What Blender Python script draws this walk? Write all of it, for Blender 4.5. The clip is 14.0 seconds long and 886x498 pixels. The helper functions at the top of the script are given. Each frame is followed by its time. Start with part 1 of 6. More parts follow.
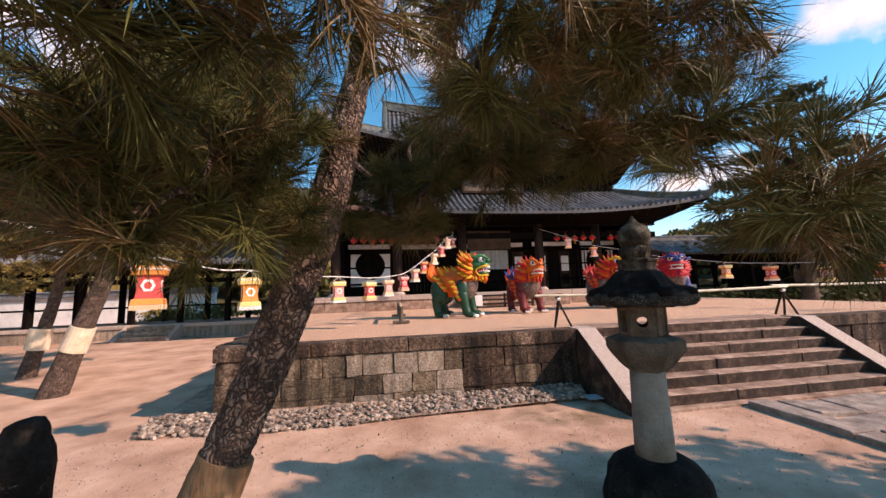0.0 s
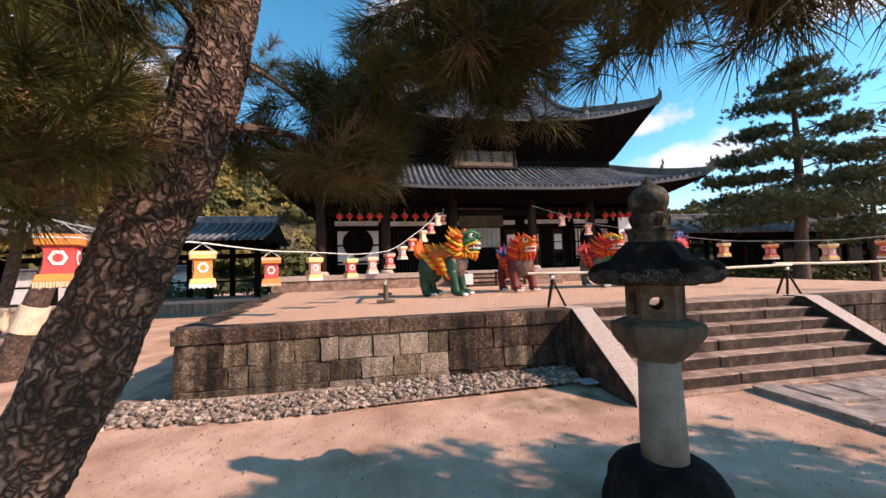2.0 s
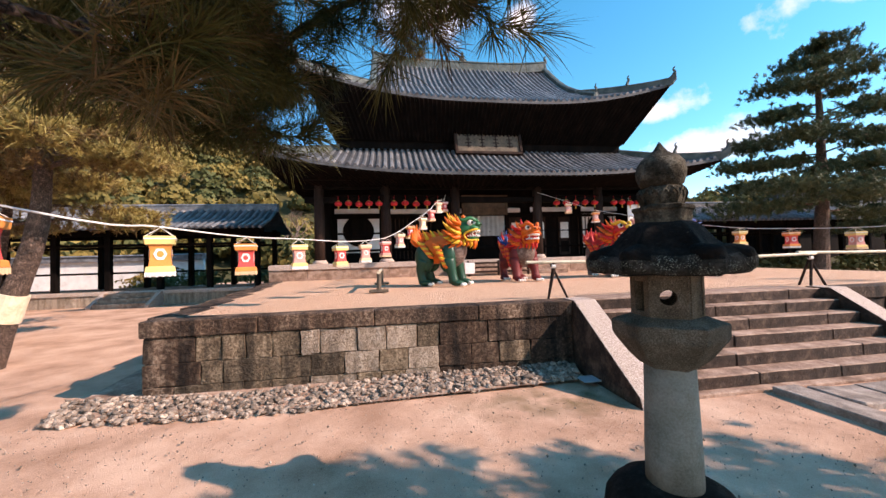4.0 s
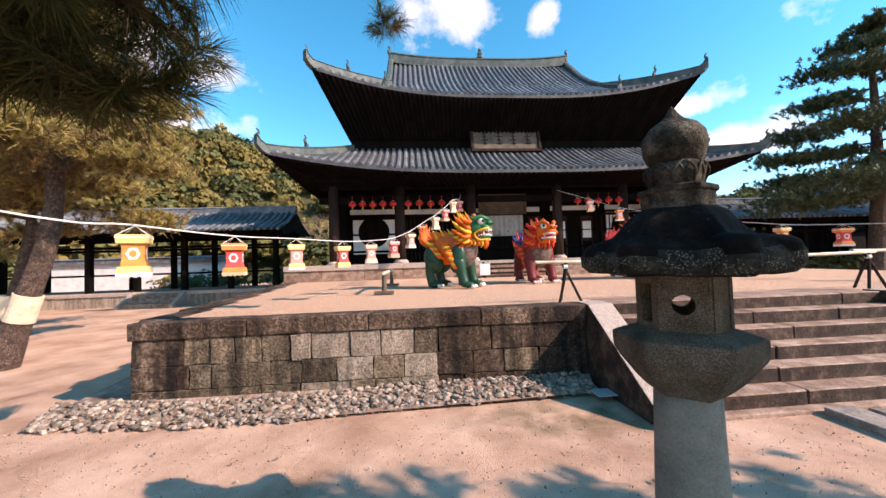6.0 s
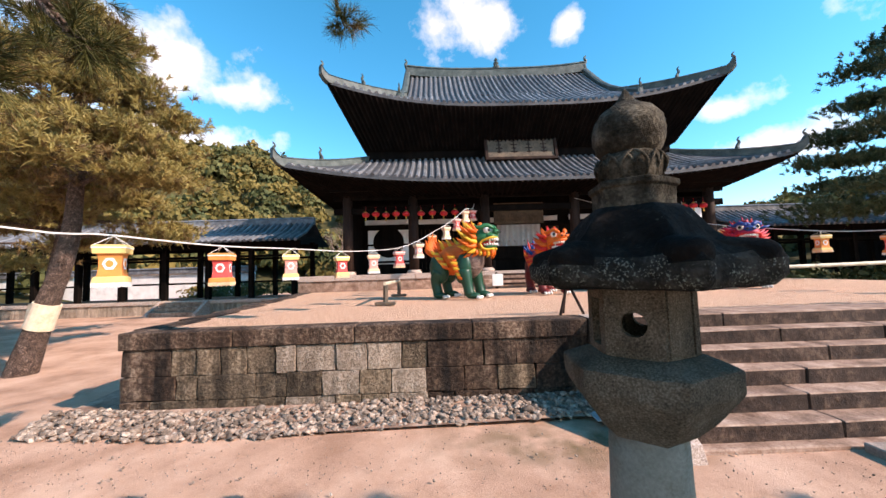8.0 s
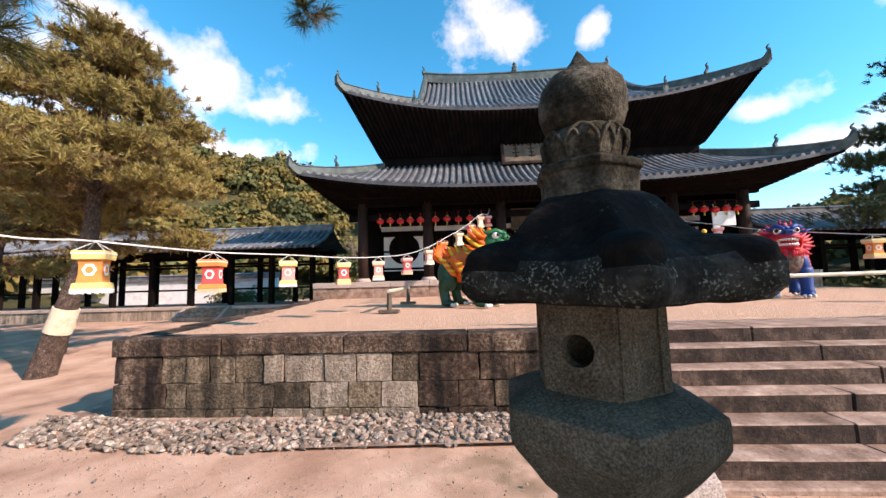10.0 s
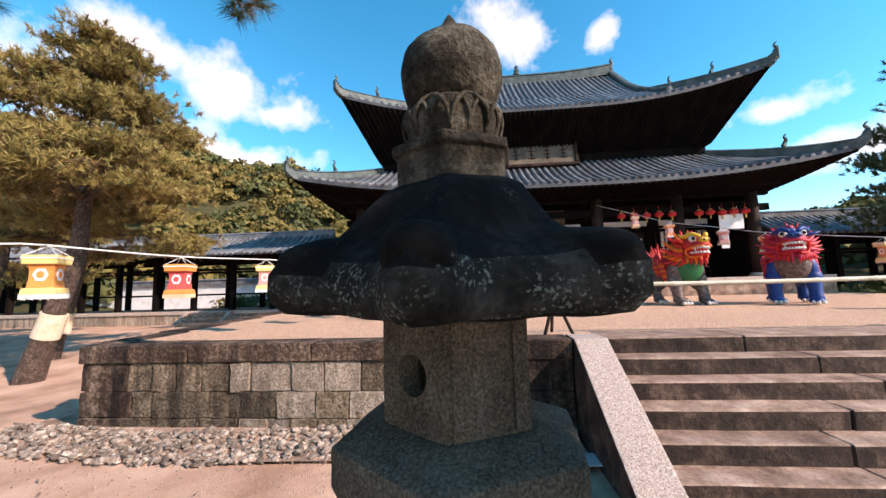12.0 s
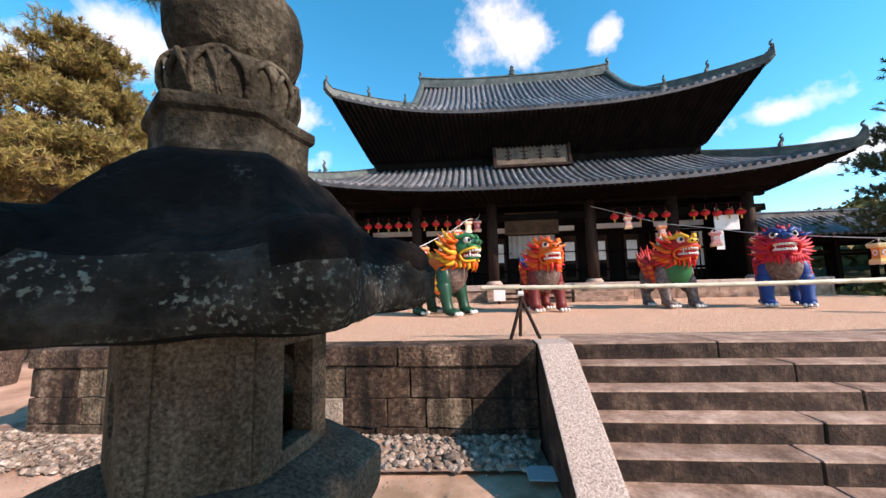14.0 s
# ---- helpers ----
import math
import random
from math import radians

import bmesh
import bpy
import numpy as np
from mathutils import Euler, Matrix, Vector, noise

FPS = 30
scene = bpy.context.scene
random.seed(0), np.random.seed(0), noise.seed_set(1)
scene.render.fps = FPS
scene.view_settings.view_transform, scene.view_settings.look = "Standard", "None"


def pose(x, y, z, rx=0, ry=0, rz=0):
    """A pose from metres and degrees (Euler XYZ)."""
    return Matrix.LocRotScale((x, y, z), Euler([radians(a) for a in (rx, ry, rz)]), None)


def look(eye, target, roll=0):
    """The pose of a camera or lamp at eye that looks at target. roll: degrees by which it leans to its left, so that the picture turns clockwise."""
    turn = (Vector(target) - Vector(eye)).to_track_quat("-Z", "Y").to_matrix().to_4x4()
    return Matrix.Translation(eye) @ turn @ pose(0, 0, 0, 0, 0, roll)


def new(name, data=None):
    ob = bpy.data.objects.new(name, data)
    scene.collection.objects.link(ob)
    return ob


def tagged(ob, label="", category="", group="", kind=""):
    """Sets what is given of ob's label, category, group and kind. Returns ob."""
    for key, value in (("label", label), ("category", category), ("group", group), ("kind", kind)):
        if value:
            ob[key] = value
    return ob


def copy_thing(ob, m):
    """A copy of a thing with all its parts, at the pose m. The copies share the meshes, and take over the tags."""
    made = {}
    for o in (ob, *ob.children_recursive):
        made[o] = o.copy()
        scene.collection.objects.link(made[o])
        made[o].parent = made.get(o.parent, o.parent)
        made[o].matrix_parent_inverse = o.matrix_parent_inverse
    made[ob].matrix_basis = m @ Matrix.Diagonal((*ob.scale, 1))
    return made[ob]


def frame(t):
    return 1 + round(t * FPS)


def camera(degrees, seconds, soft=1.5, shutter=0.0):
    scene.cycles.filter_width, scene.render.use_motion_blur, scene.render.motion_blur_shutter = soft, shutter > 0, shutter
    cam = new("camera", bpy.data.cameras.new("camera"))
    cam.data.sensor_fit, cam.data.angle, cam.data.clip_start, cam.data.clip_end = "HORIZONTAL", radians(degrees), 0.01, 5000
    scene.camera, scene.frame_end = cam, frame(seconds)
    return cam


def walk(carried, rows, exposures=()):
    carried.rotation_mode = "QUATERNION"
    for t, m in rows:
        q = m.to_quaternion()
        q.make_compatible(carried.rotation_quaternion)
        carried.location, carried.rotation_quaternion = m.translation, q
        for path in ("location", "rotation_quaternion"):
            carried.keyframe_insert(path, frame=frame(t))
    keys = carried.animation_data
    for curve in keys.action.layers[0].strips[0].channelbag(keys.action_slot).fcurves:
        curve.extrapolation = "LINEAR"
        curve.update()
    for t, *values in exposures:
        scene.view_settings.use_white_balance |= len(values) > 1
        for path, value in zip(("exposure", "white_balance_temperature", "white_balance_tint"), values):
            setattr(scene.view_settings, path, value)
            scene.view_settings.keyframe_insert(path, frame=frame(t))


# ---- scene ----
cam = camera(103.8, 14.0)
PATH = [
    (0, (1.239, 1.952, 1.754), (1.545, 3.914, 1.988), -2.0),
    (0.5, (1.292, 2.088, 1.758), (1.612, 4.053, 1.953), -1.9),
    (1, (1.337, 2.224, 1.741), (1.673, 4.188, 1.91), -1.9),
    (1.5, (1.384, 2.325, 1.731), (1.728, 4.29, 1.871), -1.9),
    (2, (1.439, 2.451, 1.718), (1.783, 4.418, 1.831), -1.8),
    (2.5, (1.502, 2.563, 1.716), (1.839, 4.532, 1.808), -1.8),
    (3, (1.564, 2.656, 1.715), (1.899, 4.626, 1.785), -1.7),
    (5.5, (2.036, 3.052, 1.658), (2.236, 5.042, 1.707), -1.8),
    (6, (2.109, 3.133, 1.661), (2.278, 5.125, 1.726), -1.8),
    (6.5, (2.208, 3.195, 1.651), (2.35, 5.189, 1.731), -1.8),
    (7, (2.333, 3.236, 1.645), (2.447, 5.231, 1.737), -1.7),
    (7.5, (2.447, 3.278, 1.647), (2.524, 5.274, 1.756), -1.8),
    (8, (2.557, 3.307, 1.646), (2.589, 5.303, 1.774), -1.8),
    (10.5, (3.028, 3.611, 1.637), (2.896, 5.599, 1.819), -1.6),
    (11, (3.143, 3.645, 1.644), (2.989, 5.63, 1.837), -1.6),
    (11.5, (3.235, 3.694, 1.636), (3.077, 5.678, 1.834), -1.6),
    (12, (3.336, 3.76, 1.628), (3.179, 5.744, 1.83), -1.6),
    (12.5, (3.434, 3.831, 1.628), (3.273, 5.814, 1.829), -1.5),
    (13, (3.531, 3.873, 1.632), (3.363, 5.856, 1.832), -1.5),
    (13.5, (3.65, 3.912, 1.616), (3.474, 5.894, 1.82), -1.5),
    (14, (3.776, 3.967, 1.624), (3.605, 5.948, 1.834), -1.5),
]
walk(cam, [(t, look(eye, target, roll)) for t, eye, target, roll in PATH], [(0.0, 0.36, 8300, 36), (3.0, 0.60, 8000, 32), (6.0, 0.73, 7600, 28), (14.0, 0.63, 7300, 25)])

# ---- world, sun, exposure ----
SUN = Vector((-1.0, 0.45, -0.70)).normalized()
world = bpy.data.worlds.new("sky")
scene.world = world
world.use_nodes = True
wn, wl = world.node_tree.nodes, world.node_tree.links
wn.clear()
w_out = wn.new("ShaderNodeOutputWorld")
w_bg = wn.new("ShaderNodeBackground")
w_sky = wn.new("ShaderNodeTexSky")
w_sky.sky_type, w_sky.sun_disc = "NISHITA", False
w_sky.sun_elevation = math.asin(-SUN.z)
w_sky.sun_rotation = math.atan2(-SUN.x, -SUN.y)
w_sky.air_density, w_sky.dust_density, w_sky.ozone_density = 0.9, 0.05, 3.0
w_bg.inputs["Strength"].default_value = 0.10
# cumulus banks by direction, with edges broken up by noise
w_tc = wn.new("ShaderNodeTexCoord")
w_noise = wn.new("ShaderNodeTexNoise")
w_noise.inputs["Scale"].default_value, w_noise.inputs["Detail"].default_value, w_noise.inputs["Roughness"].default_value = 9.0, 10.0, 0.6
wl.new(w_tc.outputs["Generated"], w_noise.inputs["Vector"])
banks = [((0.097, 0.796, 0.598), (0.103, 0.103, 0.082)), ((0.014, 0.807, 0.591), (0.056, 0.056, 0.049)), ((0.163, 0.792, 0.589), (0.054, 0.054, 0.061)), ((0.316, 0.768, 0.557), (0.030, 0.030, 0.036)), ((0.616, 0.715, 0.33), (0.085, 0.085, 0.029)), ((-0.611, 0.633, 0.475), (0.129, 0.129, 0.065)), ((-0.543, 0.711, 0.446), (0.155, 0.155, 0.058)), ((-0.473, 0.775, 0.419), (0.097, 0.097, 0.039)),
         ((-0.634, 0.592, 0.497), (0.078, 0.078, 0.034)), ((-0.606, 0.727, 0.323), (0.156, 0.156, 0.059)), ((-0.503, 0.804, 0.318), (0.155, 0.155, 0.049)), ((-0.769, 0.521, 0.37), (0.13, 0.13, 0.09)), ((0.689, 0.688, 0.229), (0.13, 0.13, 0.04)), ((0.80, 0.43, 0.45), (0.09, 0.13, 0.045)), ((0.3, -0.8, 0.4), (0.5, 0.3, 0.15)), ((-0.7, -0.6, 0.35), (0.3, 0.4, 0.12))]
w_last = None
for c, size in banks:
    sub, mul, ln, inv = wn.new("ShaderNodeVectorMath"), wn.new("ShaderNodeVectorMath"), wn.new("ShaderNodeVectorMath"), wn.new("ShaderNodeMath")
    sub.operation, mul.operation, ln.operation, inv.operation = "SUBTRACT", "MULTIPLY", "LENGTH", "SUBTRACT"
    sub.inputs[1].default_value, mul.inputs[1].default_value = Vector(c).normalized(), [1 / q for q in size]
    inv.inputs[0].default_value = 1.0
    wl.new(w_tc.outputs["Generated"], sub.inputs[0])
    wl.new(sub.outputs[0], mul.inputs[0])
    wl.new(mul.outputs[0], ln.inputs[0])
    wl.new(ln.outputs["Value"], inv.inputs[1])
    if w_last:
        top = wn.new("ShaderNodeMath")
        top.operation = "MAXIMUM"
        wl.new(w_last.outputs[0], top.inputs[0])
        wl.new(inv.outputs[0], top.inputs[1])
        w_last = top
    else:
        w_last = inv
w_edge = wn.new("ShaderNodeMath")
w_edge.operation = "MULTIPLY_ADD"
w_edge.inputs[1].default_value = 3.4
wl.new(w_noise.outputs["Fac"], w_edge.inputs[0])
wl.new(w_last.outputs[0], w_edge.inputs[2])
w_ramp = wn.new("ShaderNodeMapRange")
w_ramp.inputs["From Min"].default_value, w_ramp.inputs["From Max"].default_value = 1.58, 2.60
wl.new(w_edge.outputs[0], w_ramp.inputs["Value"])
w_mix = wn.new("ShaderNodeMixRGB")
w_mix.inputs["Color2"].default_value = (8.6, 8.9, 9.4, 1)
w_sat = wn.new("ShaderNodeHueSaturation")
w_sat.inputs["Saturation"].default_value, w_sat.inputs["Value"].default_value, w_sat.inputs["Hue"].default_value = 1.34, 2.25, 0.477
wl.new(w_ramp.outputs[0], w_mix.inputs["Fac"])
wl.new(w_sky.outputs[0], w_sat.inputs["Color"])
wl.new(w_sat.outputs[0], w_mix.inputs["Color1"])
wl.new(w_mix.outputs[0], w_bg.inputs["Color"])
wl.new(w_bg.outputs[0], w_out.inputs["Surface"])
sun = new("sun", bpy.data.lights.new("sun", "SUN"))
sun.data.energy, sun.data.angle, sun.data.color = 4.8, radians(0.6), (1.0, 0.93, 0.84)
sun.matrix_world = look((0, 0, 40), Vector((0, 0, 40)) + SUN)


# ---- materials ----
def material(name, colors, scale=4.0, rough=0.8, bump=0.3, fine=40.0, detail=6.0, metal=0.0, spread=0.0, stretch=(1, 1, 1), bump_dist=0.01, spec=0.3, streak=0.0, spots=None, cover=0.58, damp=None):
    """Two or three colours mixed by coarse and fine noise in world metres; spread varies brightness piece by piece."""
    m = bpy.data.materials.new(name)
    m.use_nodes = True
    n, l = m.node_tree.nodes, m.node_tree.links
    b = n["Principled BSDF"]
    b.inputs["Roughness"].default_value, b.inputs["Metallic"].default_value = rough, metal
    b.inputs["Specular IOR Level"].default_value = spec
    geo = n.new("ShaderNodeNewGeometry")
    mp = n.new("ShaderNodeMapping")
    mp.inputs["Scale"].default_value = stretch
    l.new(geo.outputs["Position"], mp.inputs["Vector"])
    n1, n2 = n.new("ShaderNodeTexNoise"), n.new("ShaderNodeTexNoise")
    for tex, s in ((n1, scale), (n2, fine)):
        tex.inputs["Scale"].default_value, tex.inputs["Detail"].default_value = s, detail
        tex.inputs["Roughness"].default_value = 0.62
        l.new(mp.outputs[0], tex.inputs["Vector"])
    add = n.new("ShaderNodeMath")
    add.operation = "MULTIPLY_ADD"
    l.new(n2.outputs["Fac"], add.inputs[0])
    add.inputs[1].default_value = 0.45
    l.new(n1.outputs["Fac"], add.inputs[2])
    ramp = n.new("ShaderNodeValToRGB")
    el = ramp.color_ramp.elements
    while len(el) < len(colors):
        el.new(0.5)
    for i, c in enumerate(colors):
        el[i].position = 0.52 + 0.4 * i / max(1, len(colors) - 1)
        el[i].color = (*c, 1)
    l.new(add.outputs[0], ramp.inputs[0])
    color = ramp.outputs[0]
    if spread:
        info = n.new("ShaderNodeObjectInfo")
        hsv = n.new("ShaderNodeHueSaturation")
        rng = n.new("ShaderNodeMapRange")
        rng.inputs["To Min"].default_value, rng.inputs["To Max"].default_value = 1 - spread, 1 + spread
        l.new(info.outputs["Random"], rng.inputs["Value"])
        l.new(rng.outputs[0], hsv.inputs["Value"])
        l.new(color, hsv.inputs["Color"])
        color = hsv.outputs[0]
    def blend(color, fac, other, mode="MIX"):
        mx = n.new("ShaderNodeMixRGB")
        mx.blend_type = mode
        l.new(fac, mx.inputs["Fac"])
        l.new(color, mx.inputs["Color1"])
        mx.inputs["Color2"].default_value = (*other, 1)
        return mx.outputs[0]

    def patches(scale3, size, lo, hi):
        mp2, t, r = n.new("ShaderNodeMapping"), n.new("ShaderNodeTexNoise"), n.new("ShaderNodeMapRange")
        mp2.inputs["Scale"].default_value = scale3
        t.inputs["Scale"].default_value, t.inputs["Detail"].default_value = size, 5.0
        r.inputs["From Min"].default_value, r.inputs["From Max"].default_value = lo, hi
        l.new(geo.outputs["Position"], mp2.inputs["Vector"])
        l.new(mp2.outputs[0], t.inputs["Vector"])
        l.new(t.outputs["Fac"], r.inputs["Value"])
        return r.outputs[0]

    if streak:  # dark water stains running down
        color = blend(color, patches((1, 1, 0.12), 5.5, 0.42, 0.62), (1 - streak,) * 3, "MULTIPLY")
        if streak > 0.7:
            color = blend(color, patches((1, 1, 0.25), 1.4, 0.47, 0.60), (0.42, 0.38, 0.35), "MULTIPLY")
    if spots:  # small pale lichen spots in patches
        m1, m2, both = patches((1, 1, 1), 120, 0.55, 0.64), patches((1, 1, 1.6), 11, cover, cover + 0.10), n.new("ShaderNodeMath")
        both.operation = "MULTIPLY"
        l.new(m1, both.inputs[0]), l.new(m2, both.inputs[1])
        color = blend(color, both.outputs[0], spots)
    if damp:  # an olive damp patch round a place
        ds, r, t, sm = n.new("ShaderNodeVectorMath"), n.new("ShaderNodeMapRange"), n.new("ShaderNodeMath"), patches((1, 1, 1), 3, 0.35, 0.65)
        sc = n.new("ShaderNodeVectorMath")
        sc.operation = "MULTIPLY"
        sc.inputs[1].default_value = (1.0, 2.6, 1.0)
        ds.operation, t.operation = "DISTANCE", "MULTIPLY"
        l.new(geo.outputs["Position"], sc.inputs[0])
        l.new(sc.outputs[0], ds.inputs[0])
        ds.inputs[1].default_value = (damp[0], damp[1] * 2.6, 0)
        r.inputs["From Min"].default_value, r.inputs["From Max"].default_value = 1.9, 0.3
        l.new(ds.outputs["Value"], r.inputs["Value"])
        l.new(r.outputs[0], t.inputs[0]), l.new(sm, t.inputs[1])
        color = blend(color, t.outputs[0], (0.15, 0.10, 0.045))
    l.new(color, b.inputs["Base Color"])
    if bump:
        bp = n.new("ShaderNodeBump")
        bp.inputs["Strength"].default_value, bp.inputs["Distance"].default_value = bump, bump_dist
        l.new(add.outputs[0], bp.inputs["Height"])
        l.new(bp.outputs[0], b.inputs["Normal"])
    return m


def plain(name, color, rough=0.6, spec=0.3):
    return material(name, (tuple(c * 0.8 for c in color), color), 6, rough, 0.1, 60, spec=spec)


SAND = material("sand", ((0.34, 0.185, 0.118), (0.54, 0.325, 0.225), (0.68, 0.44, 0.32)), 1.1, 0.95, 1.0, 110, bump_dist=0.02, damp=(3.9, 6.75))
GRAVEL = material("gravel", ((0.22, 0.10, 0.056), (0.60, 0.345, 0.22), (0.86, 0.60, 0.43)), 42, 0.95, 0.8, 90, bump_dist=0.03)
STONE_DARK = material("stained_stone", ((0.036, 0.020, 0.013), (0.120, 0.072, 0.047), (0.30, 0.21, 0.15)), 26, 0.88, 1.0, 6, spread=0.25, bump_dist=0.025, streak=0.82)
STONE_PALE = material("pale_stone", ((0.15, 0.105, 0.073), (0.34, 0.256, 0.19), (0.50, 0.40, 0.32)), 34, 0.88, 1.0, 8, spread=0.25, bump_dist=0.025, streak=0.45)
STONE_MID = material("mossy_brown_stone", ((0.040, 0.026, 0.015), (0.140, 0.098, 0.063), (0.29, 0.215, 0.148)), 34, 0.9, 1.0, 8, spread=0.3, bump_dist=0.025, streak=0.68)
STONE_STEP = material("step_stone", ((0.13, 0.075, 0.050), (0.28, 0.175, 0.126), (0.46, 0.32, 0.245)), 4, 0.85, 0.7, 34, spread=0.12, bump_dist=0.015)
# upright step and balustrade sides: stain streaks, plus their shade painted into the colour
STONE_SHADED_SIDE = material("stained_shaded_side", ((0.020, 0.011, 0.008), (0.046, 0.026, 0.018), (0.125, 0.078, 0.056)), 6, 0.85, 0.9, 30, spread=0.15, bump_dist=0.02, streak=0.3)
GRANITE = material("granite", ((0.15, 0.095, 0.075), (0.42, 0.32, 0.265), (0.66, 0.54, 0.47)), 75, 0.8, 0.7, 180)
PAVING = material("paving_stone", ((0.12, 0.092, 0.075), (0.23, 0.18, 0.15), (0.36, 0.295, 0.25)), 5, 0.88, 1.0, 50, spread=0.2, bump_dist=0.02)
LANTERN_STONE = material("lantern_stone", ((0.016, 0.0135, 0.009), (0.055, 0.047, 0.034), (0.16, 0.14, 0.105)), 12, 0.95, 1.0, 90, bump_dist=0.02, spec=0.1, streak=0.6)
FIRE_STONE = material("fire_box_stone", ((0.044, 0.032, 0.022), (0.112, 0.086, 0.062), (0.215, 0.172, 0.132)), 150, 0.95, 0.8, 9, bump_dist=0.006, spec=0.1, streak=0.3)
LANTERN_SHAFT = material("shaft_stone", ((0.13, 0.115, 0.092), (0.21, 0.19, 0.155), (0.28, 0.255, 0.22)), 5, 0.85, 0.6, 80, streak=0.3)
LICHEN = material("dark_lichen_stone", ((0.005, 0.004, 0.0035), (0.012, 0.0095, 0.008), (0.030, 0.024, 0.020)), 6, 0.95, 1.0, 50, bump_dist=0.018, spec=0.1, spots=(0.10, 0.10, 0.082), cover=0.60)
LICHEN_EDGE = material("lichened_eave_stone", ((0.014, 0.0115, 0.0095), (0.031, 0.027, 0.022), (0.070, 0.062, 0.052)), 12, 0.95, 1.0, 60, bump_dist=0.02, spec=0.1, spots=(0.19, 0.195, 0.16), cover=0.42)
PEBBLE = material("pebble", ((0.11, 0.078, 0.058), (0.24, 0.18, 0.14), (0.42, 0.35, 0.29)), 14, 0.85, 0.6, 80, spread=0.55)
TILE = material("roof_tile", ((0.062, 0.064, 0.068), (0.125, 0.129, 0.136), (0.22, 0.226, 0.236)), 3, 0.5, 0.4, 40, spread=0.28, spec=0.45)
TILE_FLAT = material("pan_tile", ((0.035, 0.037, 0.04), (0.06, 0.063, 0.067), (0.09, 0.093, 0.1)), 3, 0.6, 0.4, 40)
BRONZE = material("ridge_tile", ((0.035, 0.05, 0.047), (0.07, 0.09, 0.085), (0.12, 0.14, 0.13)), 3, 0.6, 0.4, 40)
# base colour kept near black so the shade under the eaves renders deep enough
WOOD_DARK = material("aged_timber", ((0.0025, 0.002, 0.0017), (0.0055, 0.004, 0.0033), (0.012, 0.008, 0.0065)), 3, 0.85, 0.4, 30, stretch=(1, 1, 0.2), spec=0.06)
WOOD_COL = material("column_timber", ((0.011, 0.0055, 0.004), (0.024, 0.0125, 0.009), (0.046, 0.026, 0.019)), 3, 0.75, 0.4, 30, stretch=(1, 1, 0.15), spec=0.15)
PLASTER = material("plaster", ((0.55, 0.55, 0.53), (0.72, 0.71, 0.69), (0.78, 0.78, 0.76)), 2, 0.85, 0.2, 30)
PLAQUE = material("weathered_board", ((0.05, 0.038, 0.028), (0.11, 0.085, 0.062), (0.17, 0.12, 0.08)), 2.5, 0.8, 0.4, 20)
def bark_material():
    """Plates split by fissures, whose shadow is painted dark into the colour."""
    m = material("pine_bark", ((0.075, 0.046, 0.034), (0.19, 0.122, 0.092), (0.37, 0.255, 0.20)), 14, 0.9, 0.0, 60)
    n, l = m.node_tree.nodes, m.node_tree.links
    b = n["Principled BSDF"]
    geo = [q for q in n if q.bl_idname == "ShaderNodeNewGeometry"][0]
    ramp = [q for q in n if q.bl_idname == "ShaderNodeValToRGB"][0]
    fine = [q for q in n if q.bl_idname == "ShaderNodeTexNoise"][1]
    mp, vor, warp, add = n.new("ShaderNodeMapping"), n.new("ShaderNodeTexVoronoi"), n.new("ShaderNodeTexNoise"), n.new("ShaderNodeMixRGB")
    mp.inputs["Rotation"].default_value = (0, radians(-18), 0)
    mp.inputs["Scale"].default_value = (1, 1, 0.36)
    vor.feature = "DISTANCE_TO_EDGE"
    vor.inputs["Scale"].default_value = 40
    warp.inputs["Scale"].default_value = 16
    add.blend_type = "ADD"
    add.inputs["Fac"].default_value = 0.13
    l.new(geo.outputs["Position"], mp.inputs["Vector"])
    l.new(geo.outputs["Position"], warp.inputs["Vector"])
    l.new(mp.outputs[0], add.inputs["Color1"])
    l.new(warp.outputs["Color"], add.inputs["Color2"])
    l.new(add.outputs[0], vor.inputs["Vector"])
    edge = n.new("ShaderNodeMapRange")
    edge.inputs["From Min"].default_value, edge.inputs["From Max"].default_value = 0.0, 0.26
    l.new(vor.outputs["Distance"], edge.inputs["Value"])
    mix = n.new("ShaderNodeMixRGB")
    mix.inputs["Color1"].default_value = (0.036, 0.024, 0.018, 1)
    l.new(edge.outputs[0], mix.inputs["Fac"])
    l.new(ramp.outputs[0], mix.inputs["Color2"])
    l.new(mix.outputs[0], b.inputs["Base Color"])
    hgt = n.new("ShaderNodeMath")
    hgt.operation = "MULTIPLY_ADD"
    l.new(fine.outputs["Fac"], hgt.inputs[0])
    hgt.inputs[1].default_value = 0.5
    l.new(edge.outputs[0], hgt.inputs[2])
    bp = n.new("ShaderNodeBump")
    bp.inputs["Strength"].default_value, bp.inputs["Distance"].default_value = 1.0, 0.012
    l.new(hgt.outputs[0], bp.inputs["Height"])
    l.new(bp.outputs[0], b.inputs["Normal"])
    return m


BARK = bark_material()
STRAW = material("straw", ((0.06, 0.03, 0.014), (0.15, 0.08, 0.04), (0.26, 0.15, 0.08)), 6, 0.95, 1.0, 60, stretch=(1, 1, 0.15), bump_dist=0.02)
PAPER_TAG = material("straw_mat", ((0.50, 0.36, 0.24), (0.66, 0.52, 0.37), (0.74, 0.60, 0.45)), 5, 0.9, 0.3, 60)
NEEDLE = material("pine_needles", ((0.034, 0.037, 0.010), (0.076, 0.074, 0.020), (0.14, 0.122, 0.040)), 2.5, 0.6, 0.0, 9, spec=0.15)
